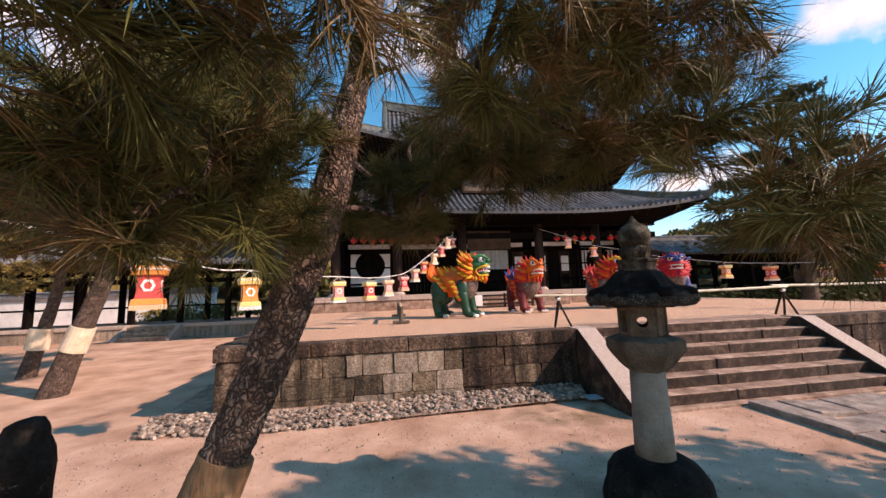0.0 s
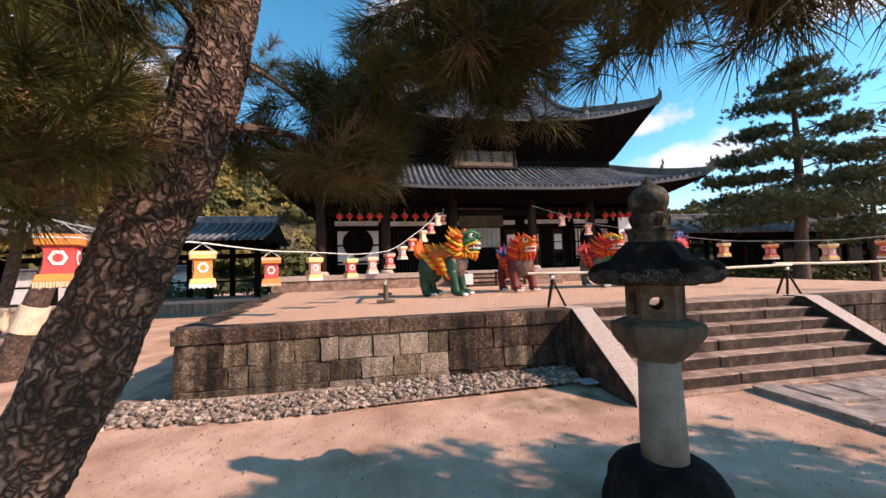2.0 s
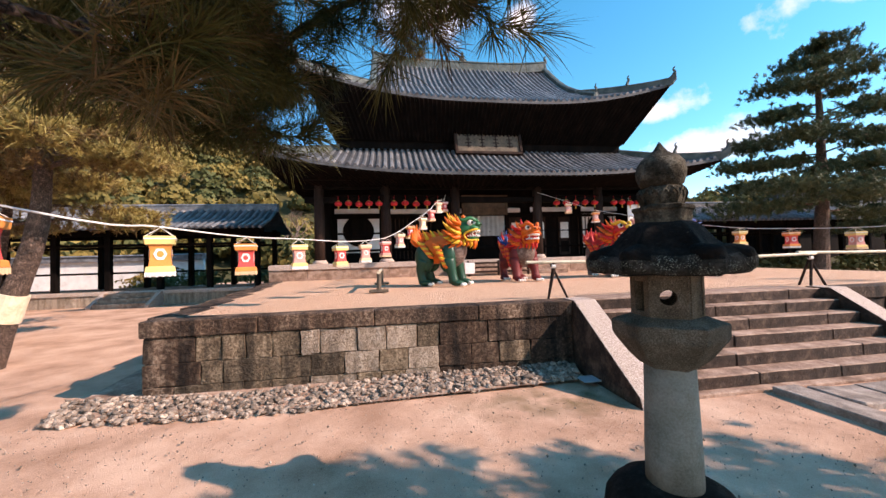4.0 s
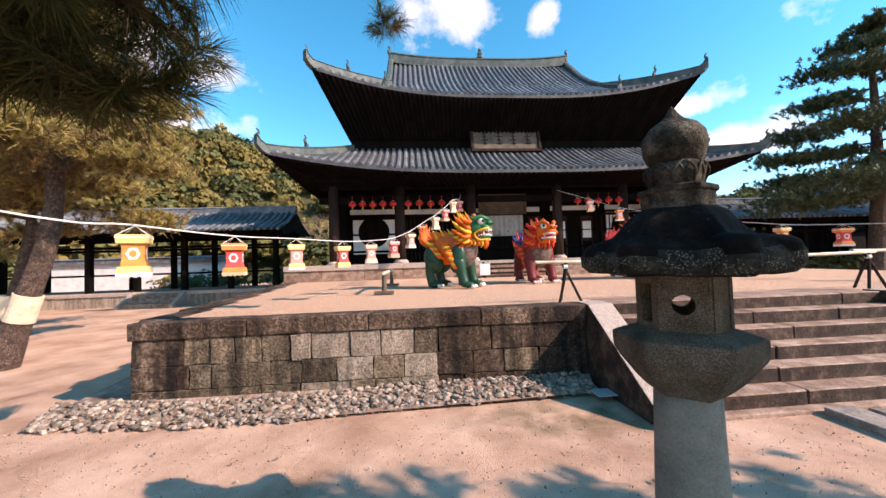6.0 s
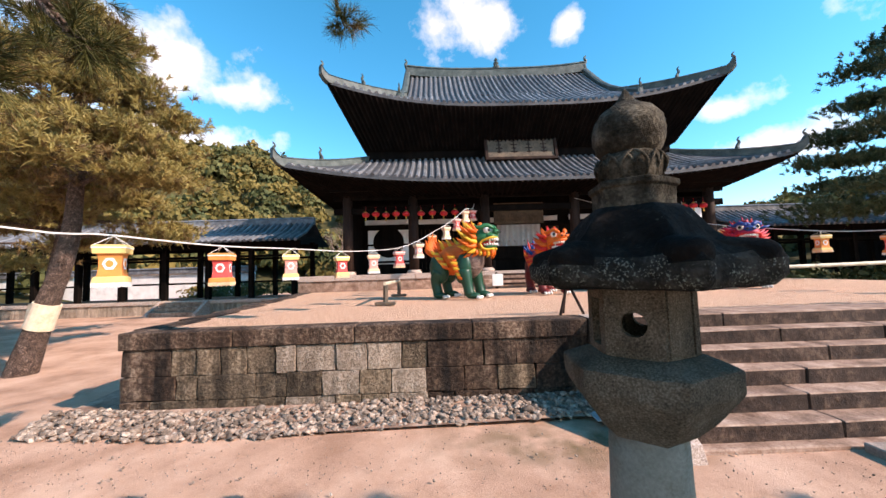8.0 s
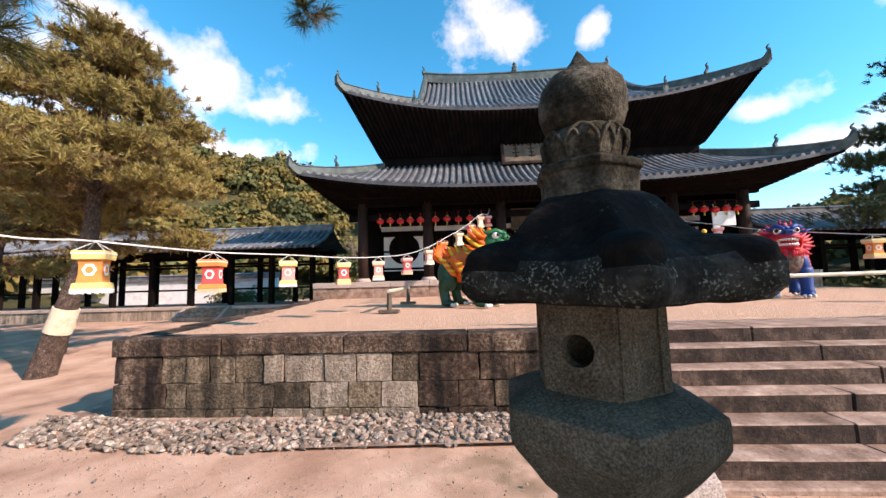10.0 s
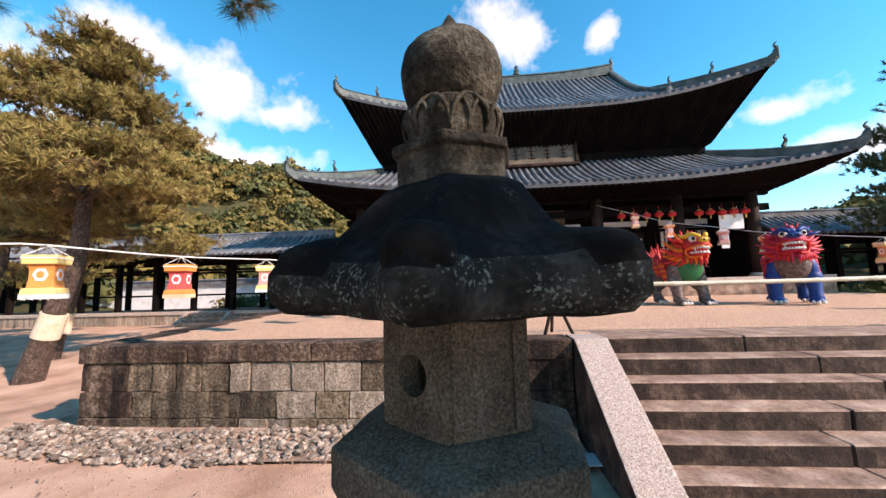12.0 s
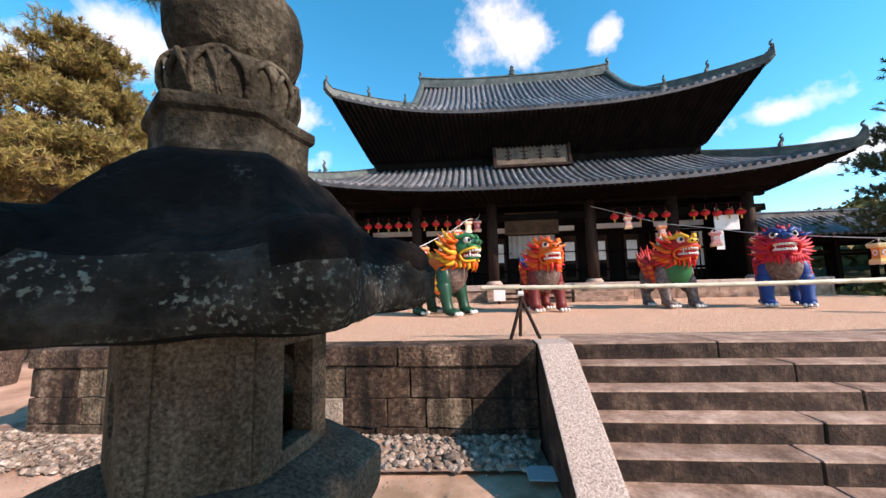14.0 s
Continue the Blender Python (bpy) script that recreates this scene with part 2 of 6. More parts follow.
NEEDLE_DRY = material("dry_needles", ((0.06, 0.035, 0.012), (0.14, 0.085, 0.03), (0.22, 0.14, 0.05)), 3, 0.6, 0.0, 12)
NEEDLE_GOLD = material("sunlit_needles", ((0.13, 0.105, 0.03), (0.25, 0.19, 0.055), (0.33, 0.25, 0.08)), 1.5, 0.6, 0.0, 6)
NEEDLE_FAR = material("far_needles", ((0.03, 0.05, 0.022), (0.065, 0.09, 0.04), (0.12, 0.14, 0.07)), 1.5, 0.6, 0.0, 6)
BAMBOO = material("bamboo", ((0.34, 0.29, 0.20), (0.52, 0.46, 0.34), (0.62, 0.56, 0.44)), 4, 0.55, 0.2, 40)
ROPE = plain("rope", (0.75, 0.72, 0.68), 0.9)
FOREST = material("forest_leaves", ((0.07, 0.055, 0.014), (0.16, 0.12, 0.03), (0.28, 0.19, 0.055)), 0.12, 0.8, 0.0, 1.2)
FOREST_B = material("forest_leaves_green", ((0.03, 0.04, 0.012), (0.075, 0.08, 0.025), (0.14, 0.13, 0.045)), 0.12, 0.8, 0.0, 1.2)
BARE = material("bare_twigs", ((0.11, 0.07, 0.05), (0.18, 0.12, 0.09), (0.24, 0.17, 0.13)), 1, 0.9, 0.0, 6)
HILL = material("hill_soil", ((0.03, 0.03, 0.012), (0.06, 0.055, 0.02), (0.09, 0.075, 0.03)), 0.2, 0.95, 0.0, 2)


# ---- mesh helpers ----
def mesh_of(bm, name, mats, smooth=False):
    me = bpy.data.meshes.new(name)
    bm.normal_update()
    bm.to_mesh(me)
    bm.free()
    for mt in (mats if isinstance(mats, (list, tuple)) else [mats]):
        me.materials.append(mt)
    if smooth:
        me.polygons.foreach_set("use_smooth", [True] * len(me.polygons))
    return me


def part(name, bm, mat, parent=None, label="", smooth=False):
    ob = new(name, mesh_of(bm, name, mat, smooth))
    ob.parent = parent
    if label:
        tagged(ob, label)
    return ob


def thing(name, at=(0, 0, 0), label="", category="", group="", kind="", turn=0):
    ob = new(name)
    ob.empty_display_size = 0.1
    ob.matrix_basis = pose(*at, 0, 0, turn)
    return tagged(ob, label, category, group, kind)


def box(bm, a, b, mat=0, m=None):
    """A box from corner a to corner b."""
    c = [(x, y, z) for x in (a[0], b[0]) for y in (a[1], b[1]) for z in (a[2], b[2])]
    v = [bm.verts.new(m @ Vector(p) if m else p) for p in c]
    for i in ((0, 1, 3, 2), (4, 6, 7, 5), (0, 4, 5, 1), (2, 3, 7, 6), (0, 2, 6, 4), (1, 5, 7, 3)):
        bm.faces.new([v[k] for k in i]).material_index = mat
    return v


def bevelled(bm, w=0.01, seg=1):
    bmesh.ops.bevel(bm, geom=bm.edges[:], offset=w, segments=seg, affect="EDGES", profile=0.6)
    return bm


def rough_up(bm, amount, scale, seed=0.0):
    for v in bm.verts:
        d = noise.noise_vector(v.co * scale + Vector((seed, seed * 1.7, -seed)))
        v.co += d * amount


def lathe(bm, profile, n=24, mat=0, twist=None):
    """Profile of (radius, z) turned round z."""
    rings = []
    for k, (r, z) in enumerate(profile):
        rings.append([bm.verts.new((r * (twist(i / n, k) if twist else 1) * math.cos(2 * math.pi * i / n), r * (twist(i / n, k) if twist else 1) * math.sin(2 * math.pi * i / n), z)) for i in range(n)])
    for a, b in zip(rings, rings[1:]):
        for i in range(n):
            bm.faces.new((a[i], a[(i + 1) % n], b[(i + 1) % n], b[i])).material_index = mat
    bm.faces.new(rings[0][::-1]).material_index = mat
    bm.faces.new(rings[-1]).material_index = mat


def tube(bm, pts, radii, n=8, mat=0, squash=1.0):
    """A tapered tube along points."""
    pts = [Vector(p) for p in pts]
    if not isinstance(radii, (list, tuple)):
        radii = [radii] * len(pts)
    rings = []
    side = None
    for i, p in enumerate(pts):
        d = (pts[min(i + 1, len(pts) - 1)] - pts[max(i - 1, 0)]).normalized()
        if side is None:
            side = d.cross(Vector((0, 0, 1)) if abs(d.z) < 0.9 else Vector((1, 0, 0))).normalized()
        side = (side - d * side.dot(d)).normalized()
        up = side.cross(d)
        rings.append([bm.verts.new(p + (side * math.cos(2 * math.pi * k / n) + up * squash * math.sin(2 * math.pi * k / n)) * radii[i]) for k in range(n)])
    for a, b in zip(rings, rings[1:]):
        for k in range(n):
            bm.faces.new((a[k], a[(k + 1) % n], b[(k + 1) % n], b[k])).material_index = mat
    bm.faces.new(rings[0][::-1]).material_index = mat
    bm.faces.new(rings[-1]).material_index = mat


def blob(bm, at, size, mat=0, u=12, v=8, turn=(0, 0, 0)):
    """An ellipsoid."""
    m = Matrix.Translation(at) @ Euler([radians(a) for a in turn]).to_matrix().to_4x4() @ Matrix.Diagonal((*size, 1))
    new_faces = bmesh.ops.create_uvsphere(bm, u_segments=u, v_segments=v, radius=1.0, matrix=m)["verts"]
    for f in {f for x in new_faces for f in x.link_faces}:
        f.material_index = mat
        f.smooth = True


def lerp(a, b, t):
    return a + (b - a) * t


def smooth_path(points, steps=6):
    """Catmull-Rom through points."""
    p = [Vector(q) for q in points]
    p = [2 * p[0] - p[1]] + p + [2 * p[-1] - p[-2]]
    out = []
    for i in range(1, len(p) - 2):
        for k in range(steps):
            t = k / steps
            out.append(0.5 * ((2 * p[i]) + (p[i + 1] - p[i - 1]) * t + (2 * p[i - 1] - 5 * p[i] + 4 * p[i + 1] - p[i + 2]) * t * t + (3 * p[i] - p[i - 1] - 3 * p[i + 1] + p[i + 2]) * t ** 3))
    return out + [p[-2]]

# ---- ground and terrace ----
H = 1.0            # terrace height
WALL_Y = 7.63      # face of the terrace wall
LEFT, RIGHT = -1.31, 14.6
ST_L, ST_R = 4.74, 8.98   # stair between the balustrades
RISE, RUN = H / 6, 0.25


def build_ground():
    bm = bmesh.new()
    xs = [-900, -300, -90, -40] + [-24 + 0.8 * i for i in range(66)] + [40, 90, 300, 900]
    ys = [-900, -300, -80, -30, -12] + [-6 + 0.7 * i for i in range(46)] + [34, 60, 120, 300, 900]
    grid = [[bm.verts.new((x, y, 0.02 * noise.noise(Vector((x * 0.5, y * 0.5, 0))) - 0.01 if abs(x) < 30 and -10 < y < 30 else -0.02)) for x in xs] for y in ys]
    for a, b in zip(grid, grid[1:]):
        for i in range(len(xs) - 1):
            bm.faces.new((a[i], a[i + 1], b[i + 1], b[i]))
    tagged(part("ground", bm, SAND, smooth=True), "pinkish raked sand and trodden earth of the temple court", "ground", kind="structure")


build_ground()


def build_terrace():
    t = thing("terrace", (0, 0, 0), "raised stone-faced terrace with gravel top before the hall", "terrace", kind="structure")
    bm = bmesh.new()
    # core under the gravel, a little behind the facing stones; the left side spreads towards the hall
    pts = [(LEFT + 0.2, WALL_Y + 0.25), (ST_L, WALL_Y + 0.25), (ST_R, WALL_Y + 0.25), (RIGHT, WALL_Y + 0.25), (RIGHT + 1.3, 18), (LEFT - 1.5, 18)]
    lo, hi = [bm.verts.new((x, y, -0.1)) for x, y in pts], [bm.verts.new((x, y, H - 0.005)) for x, y in pts]
    bm.faces.new(hi)
    for i in range(len(pts)):
        j = (i + 1) % len(pts)
        bm.faces.new((lo[i], lo[j], hi[j], hi[i]))
    part("gravel_top", bm, GRAVEL, t, "reddish gravel")
    return t


TERRACE = build_terrace()


def stone_block(name, a, b, mat, parent, seed, dent=0.008, face=None, cuts=0, edge=0.012):
    """A hewn block; face: a second material for its upright sides."""
    bm = bmesh.new()
    box(bm, a, b)
    bevelled(bm, edge)
    if cuts:
        bmesh.ops.subdivide_edges(bm, edges=[e for e in bm.edges if e.calc_length() > 0.15], cuts=cuts, use_grid_fill=True)
    rough_up(bm, dent, 6.0, seed)
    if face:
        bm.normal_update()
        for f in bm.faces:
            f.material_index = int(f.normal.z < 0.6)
    return part(name, bm, [mat, face] if face else mat, parent)


def build_terrace_wall():
    rnd = random.Random(5)
    # capstones
    for x0, x1 in ((LEFT - 0.03, ST_L - 0.36), (ST_R + 0.36, RIGHT)):
        x = x0
        while x < x1 - 0.05:
            w = min(rnd.uniform(1.0, 1.6), x1 - x)
            if x1 - x - w < 0.5:
                w = x1 - x
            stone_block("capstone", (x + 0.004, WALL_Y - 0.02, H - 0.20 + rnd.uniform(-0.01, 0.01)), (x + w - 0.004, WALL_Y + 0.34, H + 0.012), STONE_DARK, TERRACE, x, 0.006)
            x += w
        # three courses below
        z = -0.12
        for h in (0.31, 0.29, 0.325):
            x = x0 + 0.03
            while x < x1 - 0.02:
                w = min(rnd.choice((0.26, 0.34, 0.42, 0.5, 0.62)) * rnd.uniform(0.9, 1.12), x1 - x)
                if x1 - x - w < 0.22:
                    w = x1 - x
                xm = x + w / 2
                pale = 0.55 < xm < 2.2 and rnd.random() < (0.85 if 0.8 < xm < 1.9 else 0.45)
                mid = -0.75 < xm < 2.4 or rnd.random() < 0.2
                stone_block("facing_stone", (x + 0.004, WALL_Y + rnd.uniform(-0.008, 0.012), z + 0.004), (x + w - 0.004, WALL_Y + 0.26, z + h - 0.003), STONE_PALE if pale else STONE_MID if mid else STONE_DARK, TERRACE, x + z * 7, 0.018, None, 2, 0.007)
                x += w
            z += h
    # left side wall
    y = WALL_Y + 0.34
    while y < 18:
        w = rnd.uniform(0.9, 1.5)
        x = LEFT - 1.5 * (y - WALL_Y) / 10.4
        stone_block("capstone", (x - 0.1, y, H - 0.2), (x + 0.3, y + w - 0.006, H + 0.01), STONE_DARK, TERRACE, y, 0.006)
        stone_block("facing_stone", (x - 0.05, y, -0.1), (x + 0.25, y + w - 0.006, H - 0.205), STONE_DARK, TERRACE, y + 3)
        y += w


build_terrace_wall()


def build_stairs():
    rnd = random.Random(8)
    st = thing("stone_stairs", (0, 0, 0), "six worn stone steps rising to the terrace between sloping balustrades", "stairs", kind="structure")
    for k in range(6):
        top = H - RISE * k
        y1 = WALL_Y + 0.10 - RUN * k
        x = ST_L
        while x < ST_R - 0.05:
            w = min(rnd.uniform(1.2, 2.2), ST_R - x)
            if ST_R - x - w < 0.6:
                w = ST_R - x
            stone_block("step_stone", (x + 0.003, y1, -0.05 if k > 2 else top - 0.5), (x + w - 0.003, y1 + RUN + (0.14 if k else 0.30), top + 0.004 * k), STONE_STEP, st, x + k * 3, 0.007, STONE_SHADED_SIDE, 3)
            x += w
    stone_block("foot_slab", (ST_L - 0.1, 6.37, -0.06), (ST_R + 0.1, 6.52, 0.035), STONE_STEP, st, 4, 0.008)
    for x0 in (ST_L - 0.35, ST_R):
        bm = bmesh.new()
        prof = [(WALL_Y + 0.32, -0.05), (WALL_Y + 0.32, H + 0.02), (WALL_Y - 0.03, H + 0.02), (6.28, 0.11), (6.22, -0.05)]
        a, b = [bm.verts.new((x0, y, z)) for y, z in prof], [bm.verts.new((x0 + 0.345, y, z)) for y, z in prof]
        bm.faces.new(a[::-1]), bm.faces.new(b)
        for i in range(5):
            bm.faces.new((a[i], a[(i + 1) % 5], b[(i + 1) % 5], b[i]))
        bevelled(bm, 0.015, 2)
        # upright faces take the stone with shade in its colour; the top stays granite
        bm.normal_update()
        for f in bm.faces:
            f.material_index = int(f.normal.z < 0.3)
        part("balustrade", bm, [GRANITE, STONE_SHADED_SIDE], st, "pale granite sloping balustrade slab")


build_stairs()


# ---- main hall ----
CX, CY = 6.4, 23.35
PLINTH_Z = 1.6


def eave_ring(hx, hy, lift, flare, z, n):
    """Four eave curves, upturned and flared at the corners."""
    sides = []
    for s, (ax, ay) in enumerate(((1, 0), (0, 1), (-1, 0), (0, -1))):
        row = []
        for i in range(n + 1):
            u = -1 + 2 * i / n
            c = abs(u) ** 3.2
            along, out = (hx, hy) if s % 2 == 0 else (hy, hx)
            p_al, p_out = u * (along + flare * c), out + flare * c * 0.9
            # side 0 faces -y
            x, y = ((p_al, -p_out), (p_out, p_al), (-p_al, p_out), (-p_out, -p_al))[s]
            row.append(Vector((CX + x, CY + y, z + lift * c)))
        sides.append(row)
    return sides


def roof_point(e, t, v, sag):
    p = e.lerp(t, v)
    p.z -= sag * 4 * v * (1 - v) * (1 - 0.35 * v)
    return p


def ridge_strip(bm, pts, w, h, mat=0):
    """A layered ridge: a bar of width w and height h along points, with a rounded top."""
    prof = [(-w, -0.1), (-w, h * 0.75), (-w * 1.25, h * 0.78), (-w * 0.6, h), (w * 0.6, h), (w * 1.25, h * 0.78), (w, h * 0.75), (w, -0.1)]
    rings = []
    for i, p in enumerate(pts):
        d = pts[min(i + 1, len(pts) - 1)] - pts[max(i - 1, 0)]
        d.z = 0
        s = Vector((d.y, -d.x, 0)).normalized()
        rings.append([bm.verts.new(p + s * a + Vector((0, 0, b))) for a, b in prof])
    for a, b in zip(rings, rings[1:]):
        for k in range(len(prof)):
            bm.faces.new((a[k], a[(k + 1) % len(prof)], b[(k + 1) % len(prof)], b[k])).material_index = mat
    bm.faces.new(rings[0][::-1]), bm.faces.new(rings[-1])


def ornament(bm, at, size, face):
    """A ridge-end tile: block, horned brow and curled finial."""
    a = Vector(at)
    f = Vector(face).normalized()
    s = Vector((f.y, -f.x, 0))
    for q, r in ((-1, 0.16), (1, 0.16), (0, 0.22)):
        tube(bm, [a + s * q * 0.12 * size + f * 0.05 * size, a + s * q * 0.13 * size + Vector((0, 0, 0.35 * size)), a + s * q * 0.16 * size + f * 0.1 * size + Vector((0, 0, (0.55 + 0.25 * (q == 0)) * size))], [0.14 * size, r * size * 0.8, 0.03 * size], 7)
    tube(bm, smooth_path([a + Vector((0, 0, 0.4 * size)), a + f * 0.18 * size + Vector((0, 0, 0.75 * size)), a + f * 0.04 * size + Vector((0, 0, 1.0 * size)), a + f * 0.22 * size + Vector((0, 0, 1.22 * size))], 3), [0.12 * size] * 3 + [0.1 * size] * 3 + [0.06 * size] * 3 + [0.02 * size], 6)


def build_roof(name, parent, eaves, tops, sag, spacing, label):
    """One skirt of roof: pan surface, tile rows on the front as pieces, the other sides joined."""
    roof = part(name, bmesh.new(), TILE_FLAT, parent, label)
    bm = bmesh.new()
    rest = bmesh.new()
    steps = 8
    for s in range(4):
        e, t = eaves[s], tops[s]
        rows = [[bm.verts.new(roof_point(a, b, k / steps, sag)) for a, b in zip(e, t)] for k in range(steps + 1)]
        for r0, r1 in zip(rows, rows[1:]):
            for i in range(len(e) - 1):
                bm.faces.new((r0[i], r0[i + 1], r1[i + 1], r1[i]))
        # eave lip
        lip = [bm.verts.new(p + Vector((0, 0, -0.11))) for p in e]
        for i in range(len(e) - 1):
            bm.faces.new((lip[i], lip[i + 1], rows[0][i + 1], rows[0][i]))
        length = (e[-1] - e[0]).length
        count = round(length / spacing)
        for c in range(1, count):
            u = c / count * (len(e) - 1)
            i, f = int(u), u - int(u)
            eb = e[i].lerp(e[min(i + 1, len(e) - 1)], f)
            # rows run straight up the slope, cut by the hips
            t0, t1 = t[0], t[-1]
            ax = (t1 - t0).normalized()
            pos = (eb - t0).dot(ax)
            span = (t1 - t0).length
            tb = t0 + ax * min(max(pos, 0), span)
            vmax = 1.0
            if pos < 0:
                vmax = 1 - (-pos) / max((t0 - e[0]).dot(ax), 0.01)
            elif pos > span:
                vmax = 1 - (pos - span) / max((e[-1] - t1).dot(ax), 0.01)
            if vmax < 0.08:
                continue
            top_here = Vector((eb.x, tb.y, tb.z)) if s % 2 == 0 else Vector((tb.x, eb.y, tb.z))
            pts = [roof_point(eb, top_here, vmax * k / 6, sag) + Vector((0, 0, 0.025)) for k in range(7)]
            target = bmesh.new() if s == 0 else rest
            tube(target, pts, [0.078 * spacing / 0.26] * 7, 6)
            if s == 0:
                part("tile_rib", target, TILE, roof)
    part("far_tile_ribs", rest, TILE, roof)["kind"] = "stuff"
    bm.to_mesh(roof.data)
    bm.free()
    return roof


def build_hall():
    hall = thing("temple_hall", (CX, CY, H), "dark timber two-roofed temple hall with grey tiles and upturned eaves", "temple")
    hall.matrix_basis = pose(0, 0, 0)
    # plinth
    rnd = random.Random(3)
    bm = bmesh.new()
    box(bm, (CX - 9.0, 16.6, 0), (CX + 9.0, 30.4, PLINTH_Z - 0.02))
    part("plinth_core", bm, GRAVEL, hall)
    x = CX - 9.1
    while x < CX + 9.05:
        w = min(rnd.uniform(1.2, 1.9), CX + 9.1 - x)
        stone_block("plinth_edge_stone", (x, 16.4, PLINTH_Z - 0.2), (x + w - 0.008, 16.9, PLINTH_Z), GRANITE, hall, x)
        stone_block("plinth_face_stone", (x, 16.45, -0.05), (x + w - 0.008, 16.62, PLINTH_Z - 0.205), STONE_STEP, hall, x + 1)
        x += w
    for k in range(3):
        stone_block("plinth_step", (CX - 2.2, 16.4 - 0.3 * (3 - k), 0.9), (CX + 2.2, 16.42, H + 0.15 * (k + 1)), STONE_STEP, hall, k)
    # columns on stone bases
    for dx in (-7.45, -4.8, -1.85, 1.85, 4.8, 7.45):
        bm = bmesh.new()
        lathe(bm, [(0.30, PLINTH_Z - 0.01), (0.31, PLINTH_Z + 0.06), (0.25, PLINTH_Z + 0.10), (0.245, PLINTH_Z + 0.14)], 16)
        bmesh.ops.translate(bm, vec=(CX + dx, 17.4, 0), verts=bm.verts)
        part("column_base", bm, GRANITE, hall, smooth=True)
        bm = bmesh.new()
        lathe(bm, [(0.20, PLINTH_Z + 0.13), (0.205, 3.0), (0.19, 5.0)], 16)
        bmesh.ops.translate(bm, vec=(CX + dx, 17.4, 0), verts=bm.verts)
        part("column", bm, WOOD_COL, hall, "weathered reddish-brown timber column", True)
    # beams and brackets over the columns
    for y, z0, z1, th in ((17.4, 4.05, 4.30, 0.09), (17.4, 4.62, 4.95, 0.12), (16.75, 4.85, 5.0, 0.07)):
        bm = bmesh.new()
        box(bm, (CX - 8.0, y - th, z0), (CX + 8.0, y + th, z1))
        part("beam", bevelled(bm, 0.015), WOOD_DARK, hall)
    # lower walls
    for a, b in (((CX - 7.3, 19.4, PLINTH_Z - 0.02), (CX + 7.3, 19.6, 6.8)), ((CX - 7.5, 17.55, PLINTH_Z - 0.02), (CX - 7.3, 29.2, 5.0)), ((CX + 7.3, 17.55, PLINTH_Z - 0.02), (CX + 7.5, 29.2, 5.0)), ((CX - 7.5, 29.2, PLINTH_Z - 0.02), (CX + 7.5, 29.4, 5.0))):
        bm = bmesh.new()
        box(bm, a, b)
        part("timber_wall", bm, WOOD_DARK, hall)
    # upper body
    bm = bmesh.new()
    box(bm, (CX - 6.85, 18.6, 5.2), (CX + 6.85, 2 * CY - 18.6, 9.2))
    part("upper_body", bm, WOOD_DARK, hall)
    # lower roof
    n = 40
    e1 = eave_ring(8.85, CY - 15.85, 0.62, 0.45, 5.0, n)
    tops1 = eave_ring(6.85, CY - 18.6, 0, 0, 6.62, n)
    build_roof("lower_roof", hall, e1, tops1, 0.14, 0.27, "grey tiled lower roof with upturned corners")
    # upper roof, hipped skirt under a gable
    e2 = eave_ring(7.36, CY - 17.1, 0.80, 0.60, 8.45, n)
    tops2 = eave_ring(5.15, CY - 19.4, 0, 0, 9.95, n)
    build_roof("upper_roof", hall, e2, tops2, 0.10, 0.27, "grey tiled upper roof with upturned corners")
    # main slopes above the skirt
    gx = 5.3
    slope = part("gable_roof", bmesh.new(), TILE_FLAT, hall, "grey tiled gable slopes")
    bm = bmesh.new()
    prof = [(CY - 19.4, 9.93), (3.2, 10.35), (2.2, 11.15), (1.2, 12.05), (0.0, 13.2)]
    prof = [(p[0], p[1]) for p in prof]
    for sgn in (-1, 1):
        a = [bm.verts.new((CX - gx, CY + sgn * p, z)) for p, z in prof]
        b = [bm.verts.new((CX + gx, CY + sgn * p, z)) for p, z in prof]
        for i in range(len(prof) - 1):
            bm.faces.new((a[i], b[i], b[i + 1], a[i + 1]))
    bm.to_mesh(slope.data)
    bm.free()
    rest = bmesh.new()
    c = round(2 * gx / 0.27)
    for i in range(1, c):
        x = CX - gx + 2 * gx * i / c
        t = bmesh.new()
        tube(t, [(x, CY - p, z + 0.03) for p, z in prof], 0.08, 6)
        part("tile_rib", t, TILE, slope)
        tube(rest, [(x, CY + p, z + 0.03) for p, z in prof], 0.08, 6)
    part("far_tile_ribs", rest, TILE, slope)["kind"] = "stuff"
    # gable ends
    bm = bmesh.new()
    for sx in (-1, 1):
        tri = [(CX + sx * (gx - 0.4), CY - 3.9, 9.7), (CX + sx * (gx - 0.4), CY + 3.9, 9.7), (CX + sx * (gx - 0.4), CY, 13.1)]
        q = [bm.verts.new(p) for p in tri] + [bm.verts.new((p[0] - sx * 0.2, p[1], p[2])) for p in tri]
        bm.faces.new(q[:3]), bm.faces.new(q[3:])
    part("gable_board", bm, WOOD_DARK, hall)
    # ridges
    bm = bmesh.new()
    ridge_strip(bm, [Vector((CX + gx * (i / 10 - 1) , CY, 13.15 + 0.28 * abs(i / 10 - 1) ** 3)) for i in range(21)], 0.16, 0.55)
    part("main_ridge", bm, BRONZE, hall, "greenish grey main ridge")
